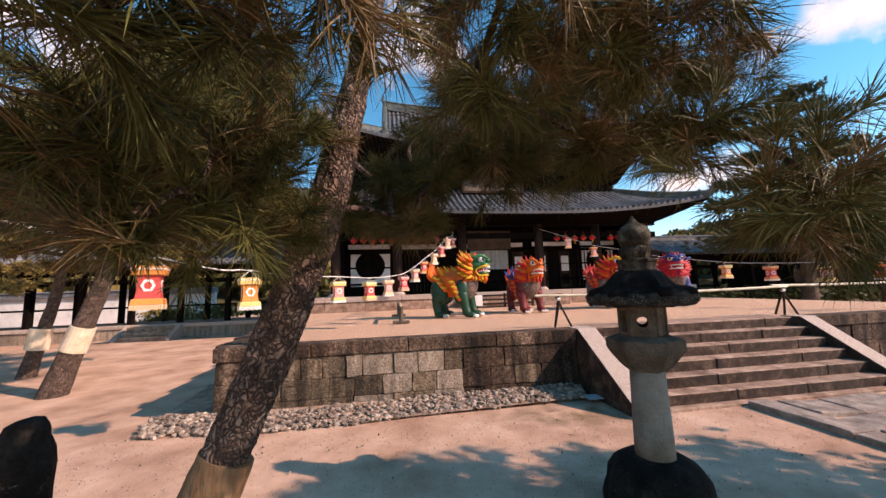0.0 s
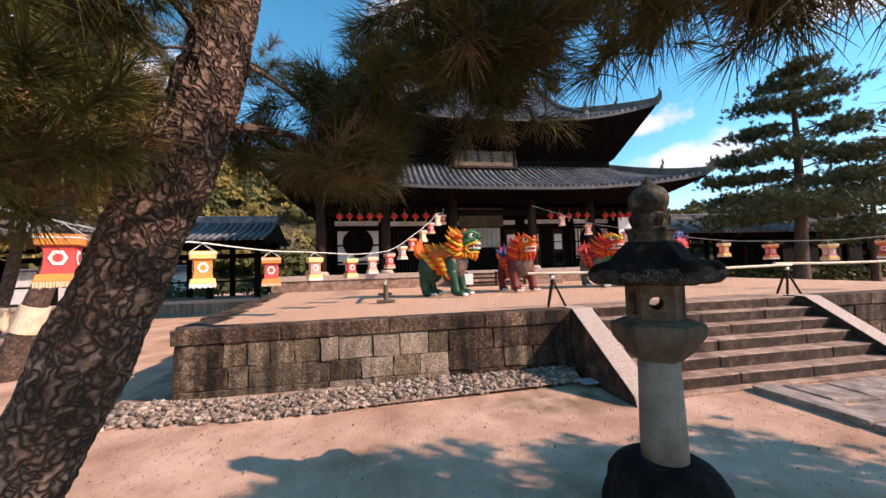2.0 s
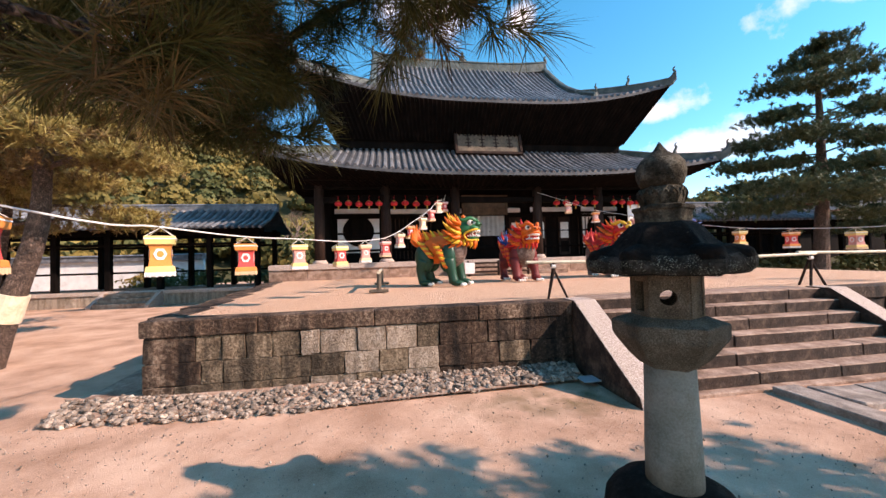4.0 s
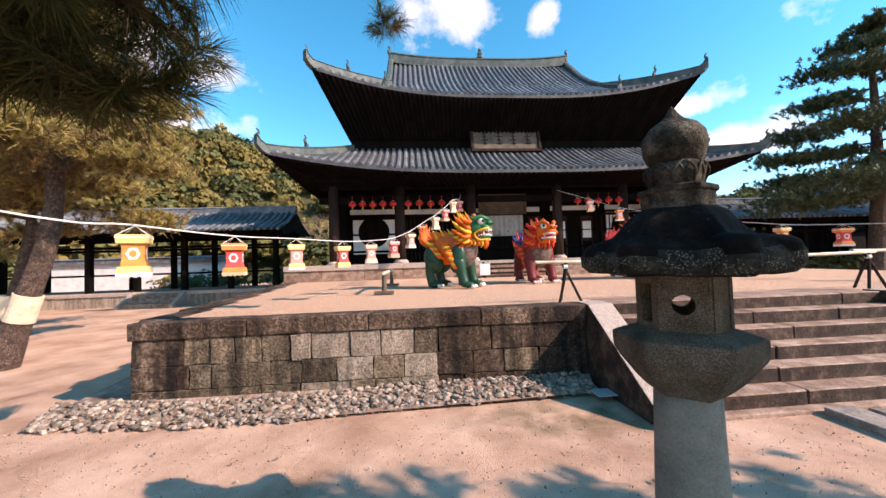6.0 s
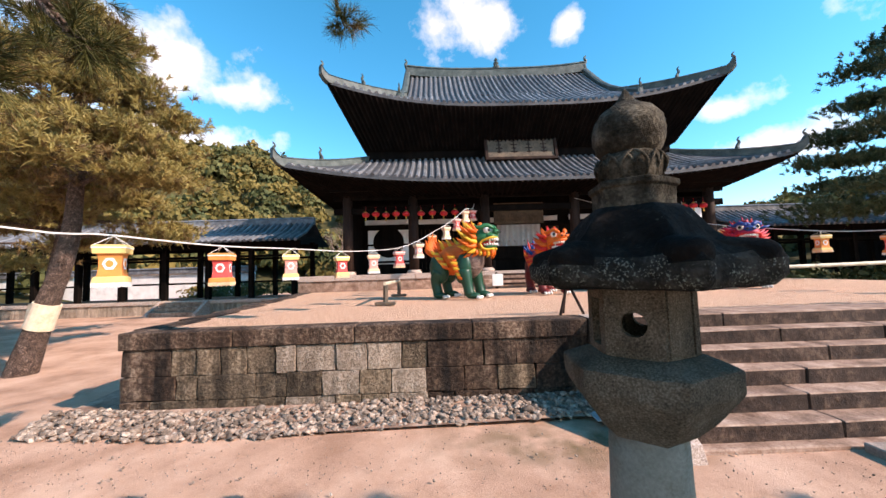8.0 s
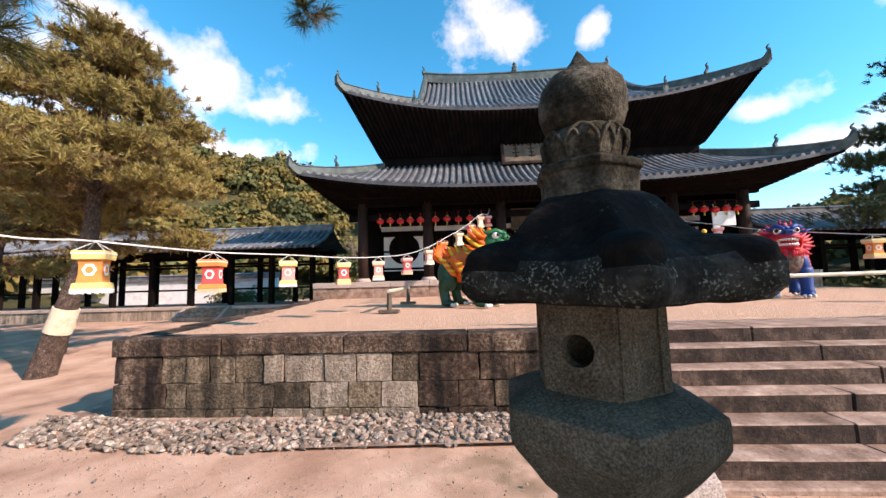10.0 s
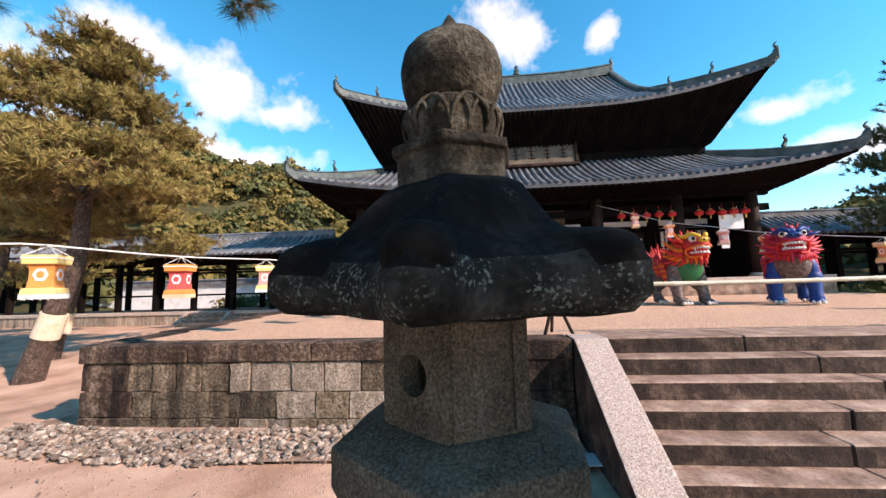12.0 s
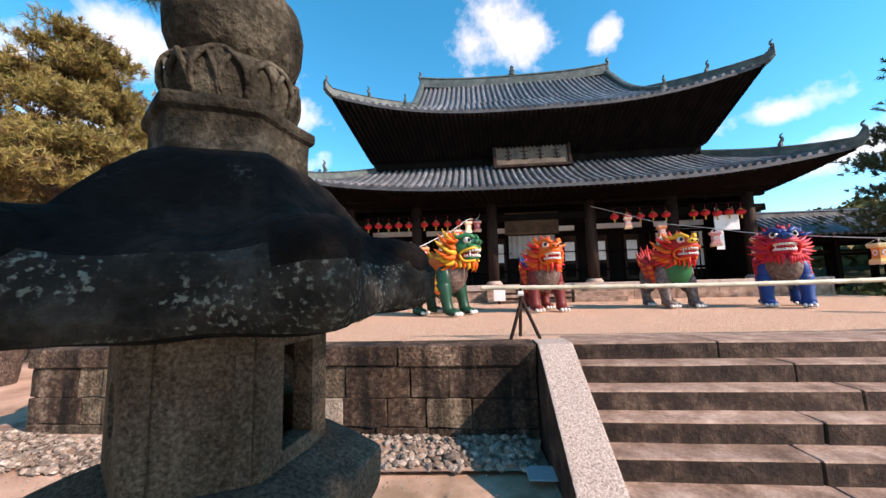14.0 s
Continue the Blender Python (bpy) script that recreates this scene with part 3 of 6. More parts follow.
    for sx in (-1, 1):
        for sy in (-1, 1):
            bm = bmesh.new()
            pts = smooth_path([(CX + sx * gx, CY + sy * 0.1, 13.25), (CX + sx * gx, CY + sy * 2.2, 11.2), (CX + sx * gx, CY + sy * 3.95, 9.95), (CX + sx * gx, CY + sy * 5.3, 9.2)], 6)
            ridge_strip(bm, pts, 0.13, 0.3)
            ornament(bm, pts[-1] + Vector((0, 0, 0.0)), 0.55, (0, sy, 0))
            part("descending_ridge", bm, BRONZE, hall)
            for ring, tops, nm, sag in ((e2, tops2, 0, 0.10), (e1, tops1, 1, 0.14)):
                cx_i = {(-1, -1): (0, 0), (1, -1): (0, -1), (1, 1): (2, 0), (-1, 1): (2, -1)}[(sx, sy)]
                e, tp = ring[cx_i[0]][cx_i[1]], tops[cx_i[0]][cx_i[1]]
                bm = bmesh.new()
                pts = [roof_point(e, tp, 1 - k / 12, sag) for k in range(13)]
                out = Vector((sx, sy, 0)).normalized()
                pts += [pts[-1] + out * 0.16 + Vector((0, 0, 0.10)), pts[-1] + out * 0.3 + Vector((0, 0, 0.26))]
                ridge_strip(bm, pts, 0.12, 0.26)
                ornament(bm, pts[-2] + Vector((0, 0, 0.02)), 0.5, out)
                ornament(bm, pts[7] + Vector((0, 0, 0.18)), 0.45, out)
                part("hip_ridge", bm, BRONZE, hall)
        bm = bmesh.new()
        ornament(bm, (CX + sx * gx, CY, 13.45), 0.75, (sx, 0, 0))
        part("ridge_end_ornament", bm, BRONZE, hall, "dragon-like bronze ridge ornament")
    bm = bmesh.new()
    lathe(bm, [(0.2, 0), (0.22, 0.1), (0.1, 0.18), (0.17, 0.3), (0.07, 0.42), (0.12, 0.5), (0.02, 0.66)], 10)
    bmesh.ops.translate(bm, vec=(CX, CY, 13.68), verts=bm.verts)
    part("ridge_finial", bm, BRONZE, hall, "jewel-shaped bronze finial")
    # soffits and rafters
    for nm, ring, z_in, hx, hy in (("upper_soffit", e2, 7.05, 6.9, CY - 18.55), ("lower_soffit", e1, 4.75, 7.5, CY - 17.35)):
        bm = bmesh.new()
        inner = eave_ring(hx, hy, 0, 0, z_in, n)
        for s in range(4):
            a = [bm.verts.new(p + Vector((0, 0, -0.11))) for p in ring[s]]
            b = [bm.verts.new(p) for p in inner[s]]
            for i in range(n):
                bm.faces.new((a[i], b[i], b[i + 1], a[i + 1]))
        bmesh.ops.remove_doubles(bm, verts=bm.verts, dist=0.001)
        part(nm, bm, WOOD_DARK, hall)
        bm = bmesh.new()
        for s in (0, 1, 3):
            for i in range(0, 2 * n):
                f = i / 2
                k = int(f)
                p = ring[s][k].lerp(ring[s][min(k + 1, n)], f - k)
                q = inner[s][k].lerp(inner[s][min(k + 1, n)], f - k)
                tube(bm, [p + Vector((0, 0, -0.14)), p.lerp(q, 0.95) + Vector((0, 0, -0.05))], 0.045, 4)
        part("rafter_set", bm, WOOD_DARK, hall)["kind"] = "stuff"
    return hall


HALL = build_hall()


# ---- stone lantern ----
def build_stone_lantern():
    th = thing("stone_lantern", (3.302, 4.605, 0), "tall weathered hexagonal stone lantern with dark lichened cap", "stone lantern", turn=23)
    bm = bmesh.new()
    lathe(bm, [(0.40, -0.05), (0.41, 0.06), (0.39, 0.13), (0.37, 0.15), (0.355, 0.26), (0.31, 0.33), (0.22, 0.385), (0.15, 0.40)], 48, twist=lambda u, k: 1 + (0.035 * abs(math.sin(math.pi * 8 * u)) - 0.02 if 3 <= k <= 6 else 0))
    part("lotus_base", bm, LICHEN, th, "dark carved lotus pedestal", True)
    bm = bmesh.new()
    lathe(bm, [(0.143, 0.37), (0.141, 0.6), (0.132, 0.9), (0.128, 1.08)], 32)
    part("shaft", bm, LANTERN_SHAFT, th, "smooth pale round shaft", True)

    def hexring(prof, name, mat, label="", bev=0.012):
        b = bmesh.new()
        lathe(b, prof, 6)
        bevelled(b, bev, 2)
        bmesh.ops.subdivide_edges(b, edges=b.edges[:], cuts=2, use_grid_fill=True)
        rough_up(b, 0.006, 9, prof[0][1])
        return part(name, b, mat, th, label)

    hexring([(0.15, 1.05), (0.20, 1.10), (0.278, 1.20), (0.292, 1.225), (0.294, 1.30), (0.19, 1.335)], "tray", FIRE_STONE)
    # hollow fire box with round and square openings
    bm = bmesh.new()
    strips = []
    z0, z1, ro, ri = 1.32, 1.585, 0.18, 0.135
    for k in range(6):
        a0, a1 = math.pi / 3 * k, math.pi / 3 * (k + 1)
        o0, o1 = Vector((math.cos(a0) * ro, math.sin(a0) * ro, 0)), Vector((math.cos(a1) * ro, math.sin(a1) * ro, 0))
        i0, i1 = o0 * (ri / ro), o1 * (ri / ro)
        mid = (o0 + o1) / 2
        nrm = mid.normalized()
        ax = (o1 - o0).normalized()
        w = (o1 - o0).length
        zc = 1.445
        round_hole = k in (0, 3)
        square_hole = k in (2, 5)
        if round_hole or square_hole:
            m = 16
            loop_r = 0.042
            ring_o, ring_i, rect_o = [], [], []
            for j in range(m):
                an = 2 * math.pi * j / m
                cx_, cz_ = math.cos(an), math.sin(an)
                sc = 1 / max(abs(cx_), abs(cz_))
                hx, hz = (cx_ * loop_r, cz_ * loop_r) if round_hole else (cx_ * sc * 0.042, cz_ * sc * 0.085)
                rx, rz = max(-1, min(1, cx_ * sc)) * w / 2, max(-1, min(1, cz_ * sc)) * (z1 - z0) / 2
                ring_o.append(bm.verts.new(mid + ax * hx + Vector((0, 0, zc + hz))))
                ring_i.append(bm.verts.new(mid - nrm * 0.04 + ax * hx + Vector((0, 0, zc + hz))))
                rect_o.append(bm.verts.new(mid + ax * rx + Vector((0, 0, (z0 + z1) / 2 + rz))))
            inner_r = [bm.verts.new(mid - nrm * 0.04 + ax * max(-0.066, min(0.066, (v.co - mid).dot(ax))) + Vector((0, 0, v.co.z))) for v in rect_o]
            for j in range(m):
                q = (j + 1) % m
                bm.faces.new((rect_o[j], rect_o[q], ring_o[q], ring_o[j]))
                bm.faces.new((ring_o[j], ring_o[q], ring_i[q], ring_i[j]))
                bm.faces.new((ring_i[j], ring_i[q], inner_r[q], inner_r[j]))
        else:
            q = [bm.verts.new(p + Vector((0, 0, z))) for p, z in ((o0, z0), (o1, z0), (o1, z1), (o0, z1), (i0, z0), (i1, z0), (i1, z1), (i0, z1))]
            bm.faces.new(q[:4]), bm.faces.new(q[4:][::-1])
            # sunk panel frame
            for s in (-1, 1):
                strip = bmesh.new()
                box(strip, (-0.012, -0.006, z0 + 0.02), (0.012, 0.006, z1 - 0.02), 0, Matrix.Translation(mid + ax * s * 0.065) @ Matrix.Rotation(math.atan2(ax.y, ax.x), 4, "Z"))
                strips.append(strip)
    bmesh.ops.remove_doubles(bm, verts=bm.verts, dist=0.0005)
    fire = part("fire_box", bm, FIRE_STONE, th, "hexagonal fire box with pierced openings")
    for strip in strips:
        part("panel_strip", strip, FIRE_STONE, fire)
    # cap with upturned rounded corners
    bm = bmesh.new()
    n, rows = 72, []
    prof = [(0.17, 1.568, 0.0), (0.30, 1.566, 0.35), (0.330, 1.574, 0.65), (0.340, 1.602, 0.95), (0.339, 1.640, 1.0), (0.322, 1.668, 0.9), (0.288, 1.692, 0.6), (0.255, 1.718, 0.35), (0.234, 1.752, 0.2), (0.210, 1.792, 0.1), (0.178, 1.832, 0.04), (0.145, 1.858, 0)]
    for r, z, c in prof:
        row = []
        for i in range(n):
            an = 2 * math.pi * i / n
            k6 = 0.5 + 0.5 * math.cos(6 * an)
            hexr = math.cos(math.pi / 6) / math.cos((an % (math.pi / 3)) - math.pi / 6)
            rr = r * lerp(1.0, hexr, 0.85) * (1 + 0.235 * c * k6 ** 2.2)
            row.append(bm.verts.new((rr * math.cos(an), rr * math.sin(an), z + 0.035 * max(0.0, z - 1.59) * 10 * c * k6 ** 3)))
        rows.append(row)
    for a, b in zip(rows, rows[1:]):
        for i in range(n):
            bm.faces.new((a[i], a[(i + 1) % n], b[(i + 1) % n], b[i]))
    bm.faces.new(rows[0][::-1]), bm.faces.new(rows[-1])
    rough_up(bm, 0.012, 7, 2.0)
    bm.normal_update()
    for f in bm.faces:
        f.material_index = int(f.calc_center_median().z < 1.664 and abs(f.normal.z) < 0.8)
    cap = part("cap", bm, [LICHEN, LICHEN_EDGE], th, "black lichened cap with curled corners", True)
    for k in range(6):
        an = math.pi / 3 * k
        u = Vector((math.cos(an), math.sin(an), 0))
        bm = bmesh.new()
        tube(bm, smooth_path([u * 0.20 + Vector((0, 0, 1.70)), u * 0.26 + Vector((0, 0, 1.685)), u * 0.32 + Vector((0, 0, 1.672)), u * 0.365 + Vector((0, 0, 1.662)), u * 0.395 + Vector((0, 0, 1.650))], 4), [0.040, 0.044, 0.048, 0.051, 0.053, 0.054, 0.055, 0.056, 0.056, 0.056, 0.055, 0.053, 0.050, 0.045, 0.038, 0.028, 0.010], 16, 0, 1.0)
        rough_up(bm, 0.010, 11, k)
        bm.normal_update()
        for f in bm.faces:
            f.material_index = int(f.calc_center_median().z < 1.645)
        part("corner_scroll", bm, [LICHEN, LICHEN_EDGE], cap, "", True)
    hexring([(0.142, 1.82), (0.145, 1.925), (0.156, 1.93), (0.156, 1.952), (0.115, 1.96)], "neck", LANTERN_STONE, "", 0.006)
    bm = bmesh.new()
    lathe(bm, [(0.098, 1.945), (0.108, 1.97), (0.118, 2.015), (0.112, 2.05), (0.09, 2.065)], 48)
    rough_up(bm, 0.003, 14, 5.0)
    cup = part("lotus_cup", bm, LANTERN_STONE, th, "carved lotus petal cup", True)
    for k in range(8):
        for lay, (zt, rr, off) in enumerate(((2.056, 0.112, 0.0), (2.03, 0.108, 0.5))):
            an = 2 * math.pi * (k + off) / 8
            u, v = Vector((math.cos(an), math.sin(an), 0)), Vector((-math.sin(an), math.cos(an), 0))
            bm = bmesh.new()
            tube(bm, smooth_path([u * (rr - 0.016) + v * -0.042 + Vector((0, 0, 1.965)), u * (rr + 0.003) + v * -0.042 + Vector((0, 0, 2.01)), u * (rr + 0.006) + v * -0.022 + Vector((0, 0, 2.042)), u * (rr - 0.004) + Vector((0, 0, zt)), u * (rr + 0.006) + v * 0.022 + Vector((0, 0, 2.042)), u * (rr + 0.003) + v * 0.042 + Vector((0, 0, 2.01)), u * (rr - 0.016) + v * 0.042 + Vector((0, 0, 1.965))], 3), 0.0055, 6)
            blob(bm, u * (rr - 0.013) + Vector((0, 0, 2.002)), (0.016, 0.034, 0.04), 0, 8, 6, (0, 0, math.degrees(an)))
            rough_up(bm, 0.003, 20, 5.0)
            part("petal", bm, LANTERN_STONE, cup, "", True)
    bm = bmesh.new()
    lathe(bm, [(0.085, 2.05), (0.112, 2.08), (0.126, 2.12), (0.129, 2.16), (0.120, 2.198), (0.096, 2.23), (0.066, 2.252), (0.042, 2.272), (0.024, 2.295), (0.012, 2.315), (0.002, 2.33)], 28)
    rough_up(bm, 0.005, 10, 7.0)
    part("jewel", bm, LANTERN_STONE, th, "onion-shaped jewel finial", True)


build_stone_lantern()

# ---- hall front: plaster bays, doors, plaques ----
def slab(name, a, b, mat, parent, label="", bev=0.01):
    bm = bmesh.new()
    box(bm, a, b)
    return part(name, bevelled(bm, bev) if bev else bm, mat, parent, label)


def build_hall_front():
    wy = 19.36
    # round windows in white plaster
    for cx in (0.32, 2 * CX - 0.32):
        slab("plaster_panel", (cx - 0.95, wy - 0.03, 2.05), (cx + 0.95, wy + 0.03, 3.78), PLASTER, HALL, "white plaster bay")
        bm = bmesh.new()
        rim = [Vector((cx + 0.66 * math.cos(a), wy - 0.05, 3.05 + 0.66 * math.sin(a))) for a in [2 * math.pi * i / 40 for i in range(41)]]
        tube(bm, rim, 0.05, 6)
        w = part("round_window", bm, WOOD_DARK, HALL, "round dark lattice window")
        bm = bmesh.new()
        for i in range(-6, 7):
            h = math.sqrt(max(0.0, 0.64 ** 2 - (i * 0.1) ** 2))
            box(bm, (cx + i * 0.1 - 0.018, wy - 0.06, 3.05 - h), (cx + i * 0.1 + 0.018, wy - 0.035, 3.05 + h))
        part("lattice", bm, WOOD_DARK, w)
        bm = bmesh.new()
        lathe(bm, [(0.63, 0), (0.63, 0.015)], 40)
        bmesh.ops.transform(bm, matrix=pose(cx, wy - 0.033, 3.05, 90), verts=bm.verts)
        part("backing", bm, WOOD_DARK, w)
    # white transom strips
    for x0, x1, z in ((-0.75, 1.28, 3.88), (1.72, 3.62, 3.85), (4.75, 5.25, 3.85), (7.45, 8.2, 3.87), (8.75, 11.0, 3.9), (11.5, 13.5, 3.9)):
        slab("transom_panel", (x0, wy - 0.03, z), (x1, wy + 0.03, z + 0.22), PLASTER, HALL, "white plaster transom strip")
        slab("transom_rail", (x0 - 0.1, wy - 0.06, z - 0.13), (x1 + 0.1, wy + 0.02, z - 0.01), WOOD_DARK, HALL)
    # door plaque, curtain, side panels
    slab("name_board", (5.3, wy - 0.22, 3.82), (7.38, wy - 0.12, 4.62), PLAQUE, HALL, "brown wooden board over the door")
    for a, b in (((5.2, wy - 0.27, 3.74), (7.48, wy - 0.17, 3.84)), ((5.2, wy - 0.27, 4.60), (7.48, wy - 0.17, 4.70)), ((5.2, wy - 0.27, 3.84), (5.3, wy - 0.17, 4.60)), ((7.38, wy - 0.27, 3.84), (7.48, wy - 0.17, 4.60))):
        slab("board_frame", a, b, PLAQUE, HALL)
    bm = bmesh.new()
    nx = 48
    top, bot = [], []
    for i in range(nx + 1):
        x = 5.35 + 2.0 * i / nx
        y = wy - 0.1 + 0.025 * math.sin(i * 1.1)
        top.append(bm.verts.new((x, y, 3.7)))
        bot.append(bm.verts.new((x, y + 0.01 * math.sin(i * 0.7), 2.72)))
    for i in range(nx):
        bm.faces.new((bot[i], bot[i + 1], top[i + 1], top[i]))
    bmesh.ops.solidify(bm, geom=bm.faces[:], thickness=0.008)
    tagged(part("door_curtain", bm, PLASTER), "white pleated cloth curtain in the hall doorway", "curtain")
    for x0 in (4.6, 7.62, 8.9, 10.2):
        d = slab("door_leaf", (x0, wy - 0.06, PLINTH_Z + 0.1), (x0 + 0.62, wy + 0.0, 3.7), WOOD_COL, HALL, "panelled timber door leaf")
        slab("door_panel", (x0 + 0.1, wy - 0.075, 2.55), (x0 + 0.52, wy - 0.062, 3.35), PLASTER, d, "pale paper panel")
        slab("door_panel", (x0 + 0.1, wy - 0.075, 1.85), (x0 + 0.52, wy - 0.062, 2.4), WOOD_DARK, d)
    for x0, x1 in ((11.3, 13.4), (1.65, 3.7)):
        for i in range(12):
            x = lerp(x0, x1, i / 11)
            slab("lattice_bar", (x - 0.025, wy - 0.06, 1.7), (x + 0.025, wy - 0.01, 3.6), WOOD_COL, HALL, "", 0)
    for z0, z1 in ((2.1, 2.2), (2.9, 2.98), (3.62, 3.75)):
        slab("lattice_rail", (CX - 7.3, wy - 0.075, z0), (CX + 7.3, wy - 0.035, z1), WOOD_DARK, HALL)
    # upper name board, tilted forward
    m = pose(6.33, 18.2, 7.0, -14)
    for nm, mat, a, b in (("upper_board", PLAQUE, (-1.45, -0.05, -0.55), (1.45, 0.05, 0.55)), ("board_frame", WOOD_COL, (-1.58, -0.12, 0.55), (1.58, 0.07, 0.68)), ("board_frame", WOOD_COL, (-1.58, -0.12, -0.68), (1.58, 0.07, -0.55)), ("board_frame", WOOD_COL, (-1.58, -0.12, -0.55), (-1.45, 0.07, 0.55)), ("board_frame", WOOD_COL, (1.45, -0.12, -0.55), (1.58, 0.07, 0.55))):
        bm = bmesh.new()
        box(bm, a, b, 0, m)
        part(nm, bevelled(bm, 0.012), mat, HALL, "weathered name board under the upper eave" if nm == "upper_board" else "")
    for i, x in enumerate((-0.95, -0.3, 0.35, 1.0)):
        bm = bmesh.new()
        for q in range(4):
            s = 0.1 + 0.05 * ((i + q) % 2)
            box(bm, (x - s, -0.058, -0.3 + q * 0.18), (x + s, -0.05, -0.25 + q * 0.18), 0, m)
        box(bm, (x - 0.03, -0.058, -0.34), (x + 0.03, -0.05, 0.36), 0, m)
        part("faded_character", bm, WOOD_COL, HALL, "faded illegible brush character")
    # white notice banner on the right bay
    b = thing("notice_board", (12.9, 17.15, 2.9), "white notice board hanging between hall columns", "sign")
    slab("board", (-0.42, -0.02, 0.45), (0.42, 0.02, 1.0), PLASTER, b)
    slab("sheet", (-0.42, -0.02, -0.25), (-0.15, 0.02, 0.44), PLASTER, b)
    for x in (-0.3, 0.3):
        bm = bmesh.new()
        tube(bm, [(x, 0, 0.99), (x, 0.1, 1.3)], 0.008, 5)
        part("cord", bm, ROPE, b)
    # bench and low rail before the plinth
    f = thing("low_fence", (5.6, 15.2, H), "low weathered timber fence before the hall steps", "fence")
    for z in (0.12, 0.28, 0.44):
        slab("rail", (-1.1, -0.02, z), (1.3, 0.02, z + 0.07), WOOD_COL, f)
    for x in (-1.05, 0.1, 1.25):
        slab("post", (x - 0.04, 0.02, 0), (x + 0.04, 0.09, 0.56), WOOD_COL, f)
    s = thing("small_sign", (4.55, 15.0, H), "small white sign on the gravel by the fence", "sign")
    slab("board", (-0.18, -0.015, 0.1), (0.18, 0.015, 0.5), PLASTER, s)
    slab("leg", (-0.02, 0.016, 0), (0.02, 0.05, 0.4), WOOD_COL, s)


build_hall_front()

# ---- rows of small red lanterns under the lower eave ----
RED = plain("red_silk", (0.55, 0.02, 0.025), 0.5)
GOLD = plain("gold_paint", (0.55, 0.33, 0.05), 0.4)


def build_red_lantern():
    th = thing("red_lantern", (0, 0, -50), "small round red silk lantern with gold tassel", "lantern", "red lanterns under the eave")
    bm = bmesh.new()
    lathe(bm, [(0.05, -0.10), (0.12, -0.07), (0.155, 0.0), (0.12, 0.07), (0.05, 0.10)], 14, twist=lambda u, k: 1 - 0.05 * abs(math.sin(7 * math.pi * u)))
    part("shade", bm, RED, th, "", True)
    bm = bmesh.new()
    lathe(bm, [(0.055, 0.10), (0.055, 0.125), (0.02, 0.13)], 10)
    part("top_cap", bm, GOLD, th)
    bm = bmesh.new()
    lathe(bm, [(0.012, -0.24), (0.03, -0.23), (0.02, -0.11), (0.05, -0.10)], 8)
    part("tassel", bm, GOLD, th)
    bm = bmesh.new()
    tube(bm, [(0, 0, 0.13), (0, 0, 0.34)], 0.006, 5)
    part("cord", bm, RED, th)
    return th


red = build_red_lantern()
first = True
for x0, x1 in ((-0.25, 1.35), (1.95, 3.75), (9.0, 10.8), (11.75, 13.35)):
    for i in range(5):
        m = pose(lerp(x0, x1, i / 4), 17.05, 3.97 + 0.02 * math.sin(i * 2.3), 0, 0, i * 31)
        if first:
            red.matrix_basis = m
            first = False
        else:
            copy_thing(red, m)
for x0, x1 in ((-0.45, 1.55), (1.75, 3.95), (8.8, 11.0), (11.55, 13.55)):
    b = thing("lantern_rod", (0, 0, 0), "dark rod from which red lanterns hang", "rod")
    slab("rod", (x0, 17.02, 4.29), (x1, 17.08, 4.33), WOOD_DARK, b)
    slab("bracket", (x0 + 0.1, 17.08, 4.29), (x0 + 0.14, 17.32, 4.33), WOOD_DARK, b, "", 0)
    slab("bracket", (x1 - 0.14, 17.08, 4.29), (x1 - 0.1, 17.32, 4.33), WOOD_DARK, b, "", 0)

# ---- paper lanterns on strings ----
P_YEL = plain("yellow_paper", (0.85, 0.60, 0.22), 0.7)
P_ORG = plain("orange_paper", (0.84, 0.29, 0.07), 0.7)
P_RED = plain("red_paper", (0.75, 0.09, 0.08), 0.7)
P_PNK = plain("pink_paper", (0.82, 0.34, 0.28), 0.7)
P_WHT = plain("white_paper", (0.85, 0.82, 0.78), 0.7)
P_PEA = plain("peach_paper", (0.85, 0.57, 0.35), 0.7)


